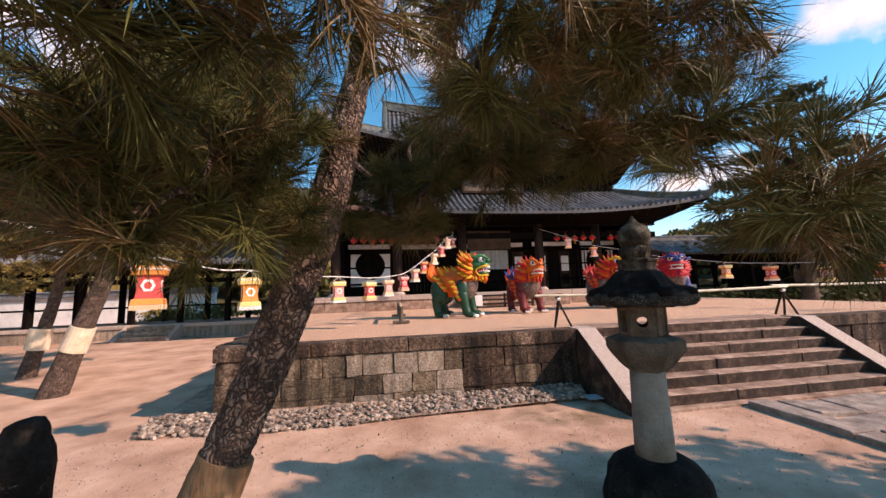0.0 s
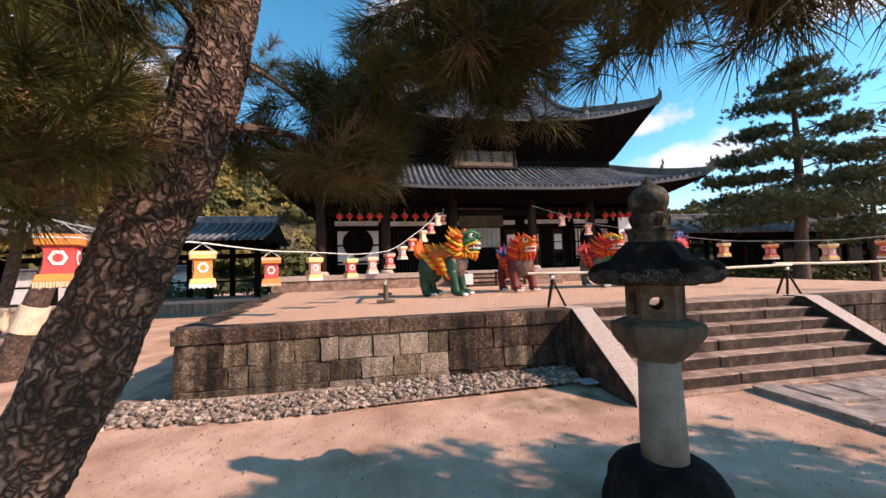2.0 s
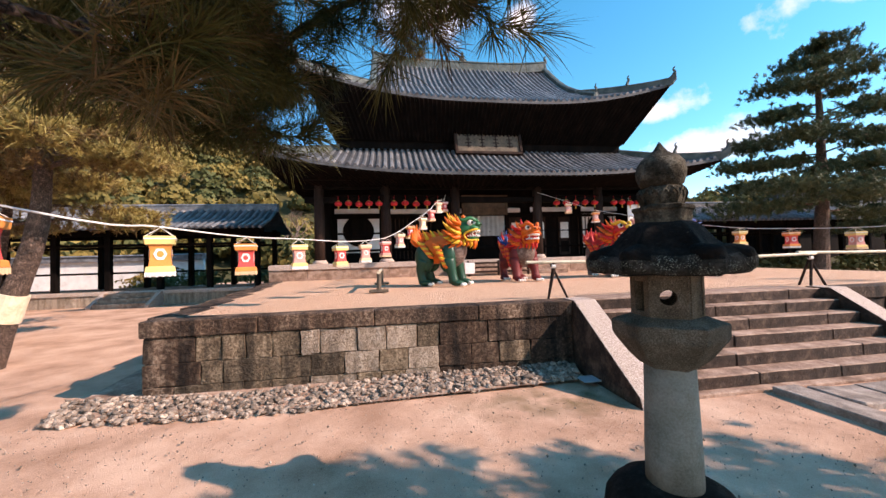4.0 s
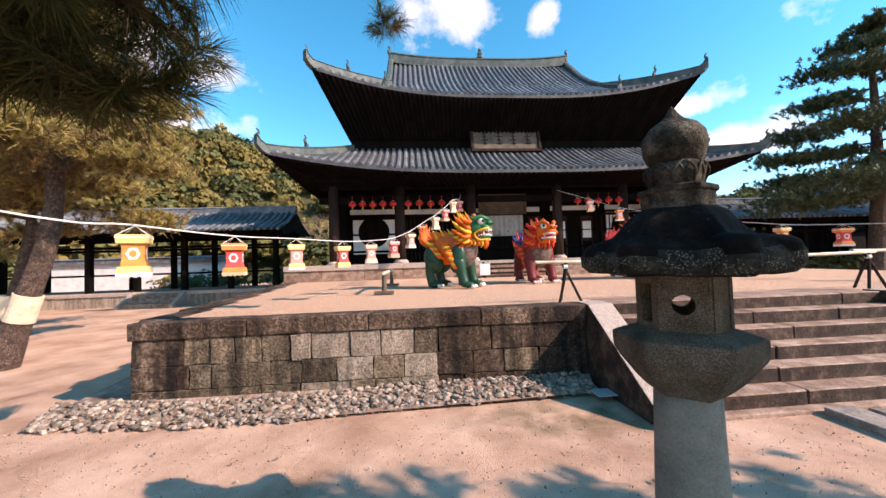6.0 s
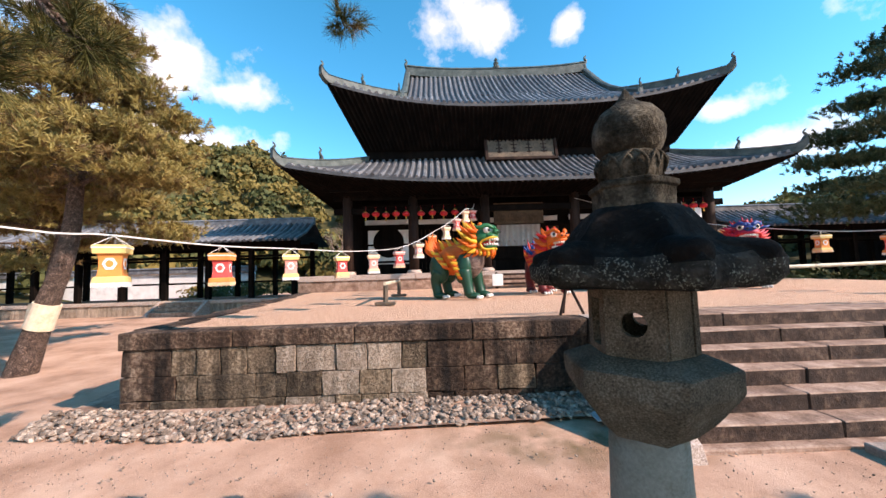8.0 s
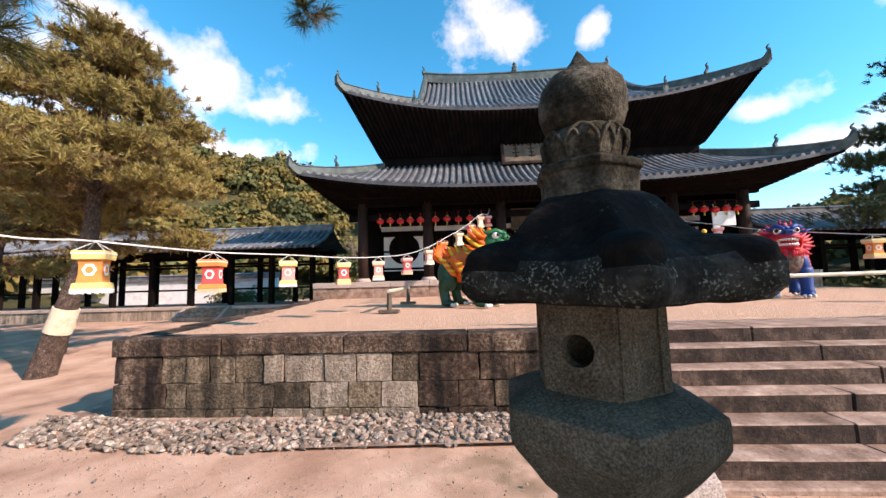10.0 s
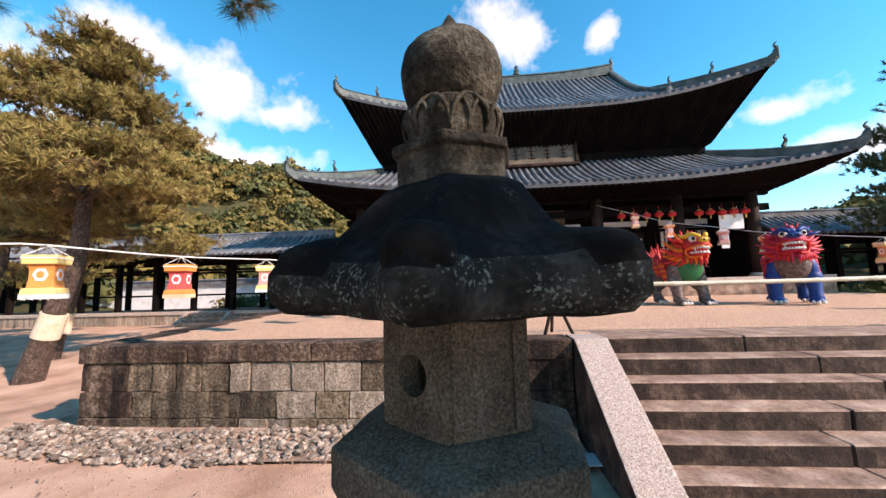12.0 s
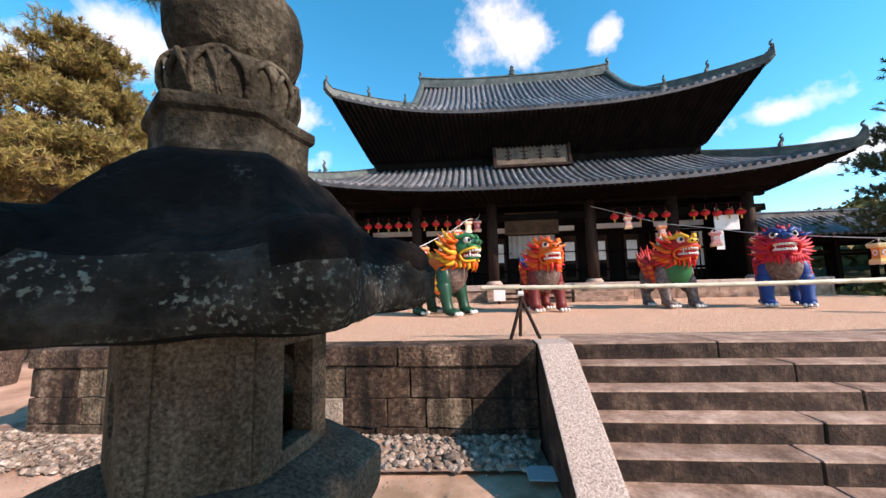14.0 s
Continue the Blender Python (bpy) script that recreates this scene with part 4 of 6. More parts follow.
def build_paper_lantern(at, turn, band, body, hem, label, scale=1.0):
    th = thing("paper_lantern", at, label, "lantern", "paper lanterns on the strings", turn=turn)
    th.scale = (0.70 * scale, 0.70 * scale, 0.80 * scale)
    q = math.radians(45)

    def square(prof, name, mat, lab=""):
        bm = bmesh.new()
        lathe(bm, [(r * math.sqrt(2), z) for r, z in prof], 4)
        bmesh.ops.rotate(bm, matrix=Matrix.Rotation(q, 3, "Z"), verts=bm.verts)
        bevelled(bm, 0.006)
        return part(name, bm, mat, th, lab)

    square([(0.13, -0.155), (0.115, -0.05), (0.115, 0.05), (0.13, 0.12)], "body", body)
    square([(0.165, 0.115), (0.175, 0.215), (0.15, 0.22)], "top_band", band)
    square([(0.175, 0.175), (0.178, 0.185), (0.176, 0.195)], "top_trim", P_WHT)
    square([(0.165, -0.215), (0.155, -0.15), (0.13, -0.145)], "bottom_band", band)
    bm = bmesh.new()
    for s in range(4):
        mt = Matrix.Rotation(math.pi / 2 * s, 4, "Z")
        for i in range(14):
            x = -0.155 + 0.31 * i / 13
            box(bm, (x - 0.009, -0.166, -0.262 - 0.006 * (i % 3)), (x + 0.009, -0.162, -0.214), 0, mt)
    part("fringe", bm, hem, th, "paper fringe")
    for s in range(4):
        mt = Matrix.Rotation(math.pi / 2 * s, 4, "Z")
        bm = bmesh.new()
        lathe(bm, [(0.076, 0.0), (0.076, 0.004)], 6)
        bmesh.ops.transform(bm, matrix=mt @ pose(0, -0.1225, 0.0, 90), verts=bm.verts)
        em = part("emblem", bm, P_WHT, th, "white hexagonal emblem")
        bm = bmesh.new()
        lathe(bm, [(0.040, 0.0), (0.040, 0.003), (0.022, 0.003), (0.022, 0.0)], 16)
        box(bm, (-0.012, -0.03, 0), (0.012, 0.03, 0.003))
        box(bm, (-0.03, -0.008, 0), (0.03, 0.008, 0.0032))
        bmesh.ops.transform(bm, matrix=mt @ pose(0, -0.127, 0.0, 90), verts=bm.verts)
        part("emblem_mark", bm, body, em)
    bm = bmesh.new()
    for sx in (-1, 1):
        for sy in (-1, 1):
            tube(bm, [(sx * 0.155, sy * 0.155, 0.215), (0, 0, 0.33)], 0.004, 4)
    part("cords", bm, ROPE, th)
    return th


LEFT_STRING = [((-0.92, 5.50, 1.885), P_ORG, P_RED), ((-0.48, 6.60, 1.81), P_YEL, P_ORG), ((-0.08, 7.60, 1.77), P_ORG, P_RED), ((0.285, 8.72, 1.80), P_YEL, P_PNK), ((0.80, 9.68, 1.80), P_YEL, P_RED), ((1.20, 10.66, 1.86), P_PEA, P_PNK),
               ((1.62, 11.75, 1.98), P_PNK, P_RED), ((2.03, 13.0, 2.25), P_PEA, P_PNK), ((2.40, 13.8, 2.55), P_ORG, P_RED), ((2.86, 14.6, 2.90), P_PEA, P_PEA), ((3.26, 15.4, 3.27), P_PNK, P_RED), ((3.64, 16.1, 3.66), P_PEA, P_PEA), ((3.97, 16.8, 3.80), P_PNK, P_RED)]
RIGHT_STRING = [((9.13, 16.3, 3.62), P_PEA, P_PNK), ((9.64, 15.2, 3.12), P_ORG, P_PNK), ((10.39, 14.0, 2.72), P_PNK, P_PNK), ((10.4, 12.6, 2.38), P_YEL, P_ORG), ((11.23, 11.0, 2.02), P_YEL, P_ORG), ((11.54, 10.0, 1.91), P_ORG, P_RED), ((11.88, 9.0, 1.84), P_YEL, P_PNK), ((12.2, 8.2, 1.86), P_ORG, P_RED)]
NAMES = {P_YEL.name: "yellow", P_ORG.name: "orange", P_RED.name: "red", P_PNK.name: "pink", P_PEA.name: "peach"}
for rows, turn in ((LEFT_STRING, 22), (RIGHT_STRING, -14)):
    for k, (at, band, body) in enumerate(rows):
        build_paper_lantern(at, turn + 7 * math.sin(k * 2.1), band, body, P_WHT if k % 2 else P_PEA, "square %s paper lantern with %s bands and white emblem" % (NAMES[body.name], NAMES[band.name]))
for nm, rows, ends in (("a", LEFT_STRING, ((-3.2, 1.2, 3.1), (4.1, 17.2, 4.35))), ("b", RIGHT_STRING, ((8.2, 17.2, 4.45), (13.6, 4.8, 2.4)))):
    pts = [Vector(at) + Vector((0, 0, 0.27)) for at, _, _ in rows]
    bm = bmesh.new()
    tube(bm, smooth_path([ends[0], *pts, ends[1]], 5), 0.008, 6)
    tagged(part("lantern_rope", bm, ROPE), "white rope from which paper lanterns hang", "rope")

# ---- guardian lion figures ----
L_GREEN = plain("lion_green", (0.015, 0.14, 0.05), 0.4)
L_DKGREEN = plain("lion_dark_green", (0.008, 0.055, 0.03), 0.4)
L_ORANGE = plain("lion_orange", (0.75, 0.13, 0.010), 0.5)
L_YELLOW = plain("lion_yellow", (0.75, 0.40, 0.03), 0.5)
L_RED = plain("lion_red", (0.60, 0.025, 0.02), 0.5)
L_PINK = plain("lion_crimson", (0.46, 0.02, 0.055), 0.5)
L_MAROON = plain("lion_maroon", (0.16, 0.02, 0.018), 0.5)
L_BLUE = plain("lion_blue", (0.008, 0.05, 0.21), 0.5)
L_BROWN = material("lion_scales", ((0.05, 0.03, 0.025), (0.13, 0.085, 0.07), (0.25, 0.19, 0.16)), 16, 0.4, 0.6, 60)
L_WHITE = plain("lion_white", (0.78, 0.74, 0.68), 0.5)
L_BLACK = plain("lion_black", (0.01, 0.01, 0.01), 0.3)


def build_lion(at, heading, label, body, legs, mane, mane2, face, chest, tail, brow, scale=1.0):
    """One figure in one mesh: standing lion with open mouth, flame mane and paws."""
    mats = [body, legs, mane, mane2, face, chest, tail, brow, L_WHITE, L_RED, L_BLACK]
    rnd = random.Random(int(at[0] * 10))
    bm = bmesh.new()
    blob(bm, (-0.12, 0, 0.86), (0.52, 0.31, 0.34), 0, 20, 12, (0, -12, 0))
    blob(bm, (0.28, 0, 0.82), (0.30, 0.31, 0.40), 5, 18, 12, (0, 15, 0))
    for s in (-1, 1):
        # haunch and legs
        blob(bm, (-0.42, s * 0.22, 0.66), (0.24, 0.16, 0.34), 1, 14, 9, (0, -10, 0))
        blob(bm, (0.20, s * 0.27, 0.66), (0.19, 0.15, 0.34), 1, 14, 9, (0, 10, 0))
        tube(bm, smooth_path([(-0.40, s * 0.24, 0.62), (-0.50, s * 0.25, 0.36), (-0.44, s * 0.25, 0.08)], 4), [0.17, 0.16, 0.15, 0.14, 0.12, 0.11, 0.11, 0.11, 0.12], 12, 1)
        tube(bm, smooth_path([(0.22, s * 0.28, 0.62), (0.30, s * 0.30, 0.34), (0.36, s * 0.30, 0.08)], 4), [0.17, 0.16, 0.15, 0.13, 0.12, 0.11, 0.11, 0.115, 0.125], 12, 1)
        for px in (-0.38, 0.43):
            blob(bm, (px, s * 0.28, 0.075), (0.17, 0.125, 0.075), 1, 12, 8)
            for k in (-1, 0, 1):
                blob(bm, (px + 0.15, s * 0.28 + k * 0.075, 0.04), (0.055, 0.036, 0.042), 8, 8, 6)
        # flames on the shoulders and thighs
        for k in range(9):
            a = k / 8
            bx, bz = 0.02 + 0.25 * a, 0.95 - 0.5 * a
            tube(bm, smooth_path([(bx, s * 0.36, bz), (bx - 0.10, s * 0.42, bz + 0.02), (bx - 0.17, s * 0.40, bz + 0.12)], 3), [0.055, 0.055, 0.05, 0.045, 0.03, 0.018, 0.004], 6, 2 + k % 2)
        for k in range(6):
            bx, bz = -0.38 + 0.05 * k, 0.98 - 0.06 * k
            tube(bm, smooth_path([(bx, s * 0.30, bz), (bx - 0.1, s * 0.36, bz + 0.03), (bx - 0.2, s * 0.33, bz + 0.13)], 3), [0.05, 0.05, 0.045, 0.04, 0.03, 0.018, 0.004], 6, 2 + (k + 1) % 2)
    # spine and tail flames
    for k in range(7):
        tube(bm, smooth_path([(-0.5 + 0.1 * k, 0, 1.08 + 0.02 * k), (-0.58 + 0.1 * k, 0.02, 1.24), (-0.66 + 0.1 * k, 0, 1.33 + 0.03 * (k % 2))], 3), [0.06, 0.06, 0.05, 0.045, 0.03, 0.015, 0.004], 6, 2 + k % 2)
    for k in range(11):
        a = -1.1 + 2.2 * k / 10
        r = 0.42 + 0.1 * (k % 2)
        tube(bm, smooth_path([(-0.60, 0, 0.95), (-0.72, 0.25 * math.sin(a), 1.0 + 0.2 * math.cos(a)), (-0.70, r * math.sin(a) * 0.8, 1.0 + r * math.cos(a))], 3), [0.07, 0.075, 0.07, 0.06, 0.045, 0.025, 0.004], 6, 6 if k % 3 else 2)
    # neck and mane
    blob(bm, (0.36, 0, 1.14), (0.26, 0.27, 0.27), 0, 16, 10)
    for ring, (cx, rad, lng) in enumerate(((0.30, 0.27, 0.26), (0.40, 0.28, 0.22), (0.50, 0.27, 0.18))):
        for k in range(18):
            a = 2 * math.pi * (k + 0.5 * ring) / 18
            u = Vector((0, math.sin(a), math.cos(a)))
            c = Vector((cx, 0, 1.18))
            l = lng * rnd.uniform(0.8, 1.15)
            tube(bm, smooth_path([c + u * (rad * 0.8), c + u * (rad + l * 0.4) - Vector((0.06, 0, 0)), c + u * (rad + l) - Vector((0.13, 0, -0.04))], 3), [0.055, 0.06, 0.055, 0.045, 0.032, 0.018, 0.004], 6, 3 if (k + ring) % 2 else 2)
    # head with open mouth
    blob(bm, (0.58, 0, 1.32), (0.25, 0.24, 0.19), 4, 18, 12)
    blob(bm, (0.76, 0, 1.35), (0.17, 0.19, 0.085), 4, 16, 10, (0, 12, 0))
    blob(bm, (0.89, 0, 1.42), (0.075, 0.12, 0.065), 7, 12, 8)
    for s in (-1, 1):
        blob(bm, (0.95, s * 0.05, 1.42), (0.025, 0.03, 0.025), 10, 8, 6)
    blob(bm, (0.66, 0, 1.20), (0.15, 0.17, 0.11), 9, 14, 9)
    blob(bm, (0.72, 0, 1.09), (0.18, 0.18, 0.055), 4, 16, 9, (0, -14, 0))
    tube(bm, smooth_path([(0.62, 0, 1.17), (0.78, 0, 1.17), (0.88, 0, 1.12)], 3), [0.08, 0.085, 0.085, 0.08, 0.07, 0.055, 0.02], 8, 9, 0.4)
    for z, rr, tip in ((1.285, 0.165, -0.055), (1.135, 0.16, 0.05)):
        for k in range(13):
            a = math.radians(-95 + 190 * k / 12)
            x, y = 0.70 + rr * 1.25 * math.cos(a), rr * math.sin(a)
            size = 1.6 if k in (2, 10) else 1.0
            tube(bm, [(x, y, z), (x, y, z + tip * 0.6 * size), (x * 0.995, y * 0.96, z + tip * size)], [0.024, 0.02, 0.006], 6, 8)
    for s in (-1, 1):
        blob(bm, (0.73, s * 0.145, 1.46), (0.075, 0.07, 0.075), 8, 12, 8)
        blob(bm, (0.785, s * 0.165, 1.465), (0.035, 0.035, 0.04), 10, 10, 7)
        tube(bm, smooth_path([(0.86, s * 0.06, 1.50), (0.74, s * 0.15, 1.56), (0.58, s * 0.25, 1.52), (0.50, s * 0.30, 1.60)], 4), [0.03, 0.04, 0.045, 0.05, 0.05, 0.05, 0.05, 0.045, 0.04, 0.035, 0.02, 0.012, 0.005], 8, 7)
        # ears
        tube(bm, smooth_path([(0.50, s * 0.22, 1.42), (0.46, s * 0.36, 1.46), (0.38, s * 0.48, 1.50)], 3), [0.05, 0.07, 0.08, 0.075, 0.055, 0.03, 0.005], 8, 7 if s > 0 else 2, 0.45)
        # lip rolls and beard
        tube(bm, smooth_path([(0.90, s * 0.04, 1.31), (0.82, s * 0.19, 1.29), (0.62, s * 0.235, 1.20), (0.68, s * 0.20, 1.06), (0.86, s * 0.06, 1.06)], 4), 0.026, 6, 3)
        for k in range(5):
            x, y = 0.78 - 0.07 * k, s * (0.05 + 0.045 * k)
            tube(bm, smooth_path([(x, y, 1.06), (x + 0.03, y * 1.1, 0.96), (x - 0.01, y * 1.2, 0.84 + 0.03 * k)], 3), [0.04, 0.042, 0.04, 0.034, 0.025, 0.014, 0.004], 6, 2 + k % 2)
    blob(bm, (0.55, 0, 1.53), (0.13, 0.10, 0.07), 7, 12, 8)
    blob(bm, (0.52, 0, 1.61), (0.055, 0.055, 0.055), 2, 10, 7)
    for v in bm.verts:
        v.co *= scale
    me = mesh_of(bm, "lion_statue", mats, True)
    ob = new("lion_statue", me)
    ob.matrix_basis = pose(at[0], at[1], at[2], 0, 0, heading)
    return tagged(ob, label, "lion statue", "festival lion figures")


TG = H + 0.012
build_lion((3.08, 11.5, TG), -30, "festive lion figure with orange flame mane and green legs", L_ORANGE, L_DKGREEN, L_ORANGE, L_YELLOW, L_GREEN, L_BROWN, L_ORANGE, L_GREEN, 1.04)
build_lion((5.32, 12.15, TG), -80, "festive lion figure with maroon body and orange-yellow mane", L_RED, L_MAROON, L_RED, L_ORANGE, L_ORANGE, L_BROWN, L_BLUE, L_ORANGE, 0.97)
build_lion((8.30, 12.55, TG), -84, "festive lion figure with red mane and green belly", L_RED, L_BROWN, L_RED, L_ORANGE, L_RED, L_GREEN, L_RED, L_YELLOW, 1.0)
build_lion((10.40, 12.1, TG), -122, "festive lion figure with blue legs and crimson head", L_PINK, L_BLUE, L_PINK, L_RED, L_PINK, L_BROWN, L_BLUE, L_BLUE, 1.0)


# ---- bamboo barrier on trestles at the stair head ----
def build_trestle(x, y, label="bamboo trestle of crossed legs at the stair head"):
    th = thing("bamboo_trestle", (x, y, TG), label, "trestle", "trestles of the barrier")
    for a, b in (((-0.14, -0.08, 0), (0.05, 0.02, 0.56)), ((0.18, -0.08, 0), (-0.04, 0.02, 0.56)), ((0.0, 0.20, 0), (0.0, -0.01, 0.56))):
        bm = bmesh.new()
        tube(bm, [a, b], 0.020, 8)
        part("leg", bm, WOOD_COL, th)
    bm = bmesh.new()
    tube(bm, [(-0.03, 0.0, 0.50), (0.03, 0.0, 0.50)], 0.034, 8)
    part("lashing", bm, ROPE, th, "rope lashing")


for x, y in ((4.30, 8.02), (9.20, 8.0), (13.2, 8.0)):
    build_trestle(x, y)


def build_pole(a, b, r=0.026):
    a, b = Vector(a), Vector(b)
    bm = bmesh.new()
    n = max(4, int((b - a).length / 0.3))
    pts, rad = [], []
    for i in range(n):
        for f, q in ((0.0, 1.14), (0.05, 1.0), (0.9, 0.99)):
            p = a.lerp(b, (i + f) / n)
            p.z -= 0.03 * math.sin(math.pi * (i + f) / n)
            pts.append(p)
            rad.append(r * q)
    tube(bm, pts, rad, 10)
    tagged(part("bamboo_pole", bm, BAMBOO, None, "", True), "pale bamboo pole laid across trestles as a barrier", "pole", "poles of the barrier")


build_pole((3.85, 8.03, TG + 0.575), (9.35, 8.0, TG + 0.575))
build_pole((9.0, 8.06, TG + 0.60), (13.6, 8.06, TG + 0.60))


def build_stake_frame(x, y, length, h=0.40):
    th = thing("stake_frame", (x, y, TG), "low weathered frame of two stakes and a bar on the gravel", "barrier")
    for dy in (0, length):
        bm = bmesh.new()
        tube(bm, [(0, dy, 0), (0.01, dy, h)], 0.05, 8)
        part("stake", bm, PLAQUE, th)
        slab("foot", (-0.2, dy - 0.08, 0), (0.2, dy + 0.08, 0.06), PLAQUE, th)
    bm = bmesh.new()
    tube(bm, [(0, -0.05, h + 0.02), (0, length + 0.05, h + 0.02)], 0.035, 8)
    part("bar", bm, BAMBOO, th)


build_stake_frame(1.49, 10.3, 2.4)

# ---- stone post by the path ----
def build_stone_post():
    bm = bmesh.new()
    lathe(bm, [(0.12, -0.02), (0.112, 0.8), (0.105, 1.04), (0.092, 1.13), (0.065, 1.19), (0.02, 1.21)], 10)
    bmesh.ops.subdivide_edges(bm, edges=bm.edges[:], cuts=2, use_grid_fill=True)
    rough_up(bm, 0.03, 5, 1)
    rough_up(bm, 0.01, 16, 4)
    ob = part("stone_post", bm, LICHEN, None, "", True)
    ob.matrix_basis = pose(-0.50, 4.0, 0)
    tagged(ob, "dark rough stone post standing in the sand", "stone post")


build_stone_post()


# ---- paving and metal plate ----
def build_paving():
    rnd = random.Random(12)
    p = thing("pavement", (0, 0, 0), "worn flat paving stones leading to the stair", "pavement", kind="structure")
    # a row of long kerb slabs, then cracked and sunken slabs beside it
    y = 6.34
    while y > 1.2:
        d = rnd.uniform(0.9, 1.4)
        stone_block("kerb_slab", (6.16, y - d + 0.012, -0.05), (6.47, y, 0.07 + rnd.uniform(-0.008, 0.01)), PAVING, p, y, 0.012, None, 2)
        y -= d
    y = 6.30
    while y > 1.2:
        d = rnd.uniform(0.45, 0.7)
        x = 6.50 + rnd.uniform(0, 0.06)
        while x < 8.5:
            w = min(rnd.uniform(0.6, 1.1), 8.6 - x)
            bm = bmesh.new()
            box(bm, (-w / 2 + 0.02, -d / 2 + 0.02, -0.06), (w / 2 - 0.02, d / 2 - 0.02, rnd.uniform(0.03, 0.065)))
            bevelled(bm, 0.014)
            bmesh.ops.subdivide_edges(bm, edges=[e for e in bm.edges if e.calc_length() > 0.2], cuts=2, use_grid_fill=True)
            bmesh.ops.transform(bm, matrix=pose(x + w / 2, y - d / 2, 0.0, rnd.uniform(-3, 3), rnd.uniform(-3, 3), rnd.uniform(-5, 5)), verts=bm.verts)
            rough_up(bm, 0.022, 4, x + y)
            part("paving_stone", bm, PAVING, p)
            x += w
        y -= d
    bm = bmesh.new()
    box(bm, (4.16, 6.98, 0.045), (4.42, 7.2, 0.06))
    tagged(part("metal_plate", bevelled(bm, 0.004), plain("galvanised_plate", (0.42, 0.44, 0.46), 0.45)), "small grey metal plate lying by the balustrade", "plate")


build_paving()


# ---- rubble strip at the foot of the terrace wall ----
def build_rubble():
    rnd = random.Random(21)
    strip = thing("rubble_strip", (0, 0, 0), "strip of pale broken rubble stones along the terrace foot", "rubble", kind="structure")
    shapes = []
    for k in range(10):
        bm = bmesh.new()
        bmesh.ops.create_icosphere(bm, subdivisions=1, radius=1.0)
        for v in bm.verts:
            v.co *= 1 + 0.35 * noise.noise(v.co * 1.3 + Vector((k * 7.1, 0, 0)))
            v.co.z *= 0.62
        shapes.append(mesh_of(bm, "rubble_stone", PEBBLE))
    bed = bmesh.new()
    a = [(LEFT - 0.75, 7.20), (1.2, 7.02), (4.25, 7.18), (4.38, 7.62), (LEFT, 7.62), (LEFT - 0.25, 9.5), (LEFT - 0.9, 9.5)]
    top = [bed.verts.new((x, y, 0.03 if y < 7.3 else 0.10)) for x, y in a]
    bed.faces.new(top)
    part("bed", bed, STONE_STEP, strip)
    rest = bmesh.new()
    verts, faces = [], []
    count = 0
    for i in range(2100):
        if i % 9 == 0:
            x, y = rnd.uniform(LEFT - 0.8, LEFT - 0.08), rnd.uniform(7.3, 9.4)
        else:
            x = rnd.uniform(LEFT - 0.7, 4.25)
            y = rnd.uniform(7.05, 7.60) - (0.08 * math.sin((x + 1) * 1.3) if x < 3 else -0.12)
            y = min(y, 7.6)
        size = rnd.uniform(0.014, 0.046) * (1.35 if rnd.random() < 0.12 else 1)
        z = (0.02 + max(0, (y - 7.05)) * 0.16 if y < 7.65 else 0.03) + rnd.uniform(-0.4, 0.45) * size
        m = Matrix.LocRotScale((x, y, z), Euler((rnd.uniform(-0.6, 0.6), rnd.uniform(-0.6, 0.6), rnd.uniform(0, 6.3))), Vector((size * rnd.uniform(0.8, 1.4), size, size * rnd.uniform(0.8, 1.2))))
        sh = shapes[i % 10]
        if 1.0 < x < 4.3 and count < 300:
            ob = new("rubble_stone", sh)
            ob.parent = strip
            ob.matrix_basis = m
            count += 1
        else:
            base = len(verts)
            verts += [m @ v.co for v in sh.vertices]
            faces += [[base + k for k in p.vertices] for p in sh.polygons]
    me = bpy.data.meshes.new("rubble")
    me.from_pydata(verts, [], faces)
    me.materials.append(PEBBLE_REST)
    ob = new("rubble", me)
    ob.parent = strip
    ob["kind"] = "stuff"


PEBBLE_REST = PEBBLE.copy()
_n, _l = PEBBLE_REST.node_tree.nodes, PEBBLE_REST.node_tree.links
_geo = [q for q in _n if q.bl_idname == "ShaderNodeNewGeometry"][0]
_rng = [q for q in _n if q.bl_idname == "ShaderNodeMapRange"][0]
_l.new(_geo.outputs["Random Per Island"], _rng.inputs["Value"])
build_rubble()

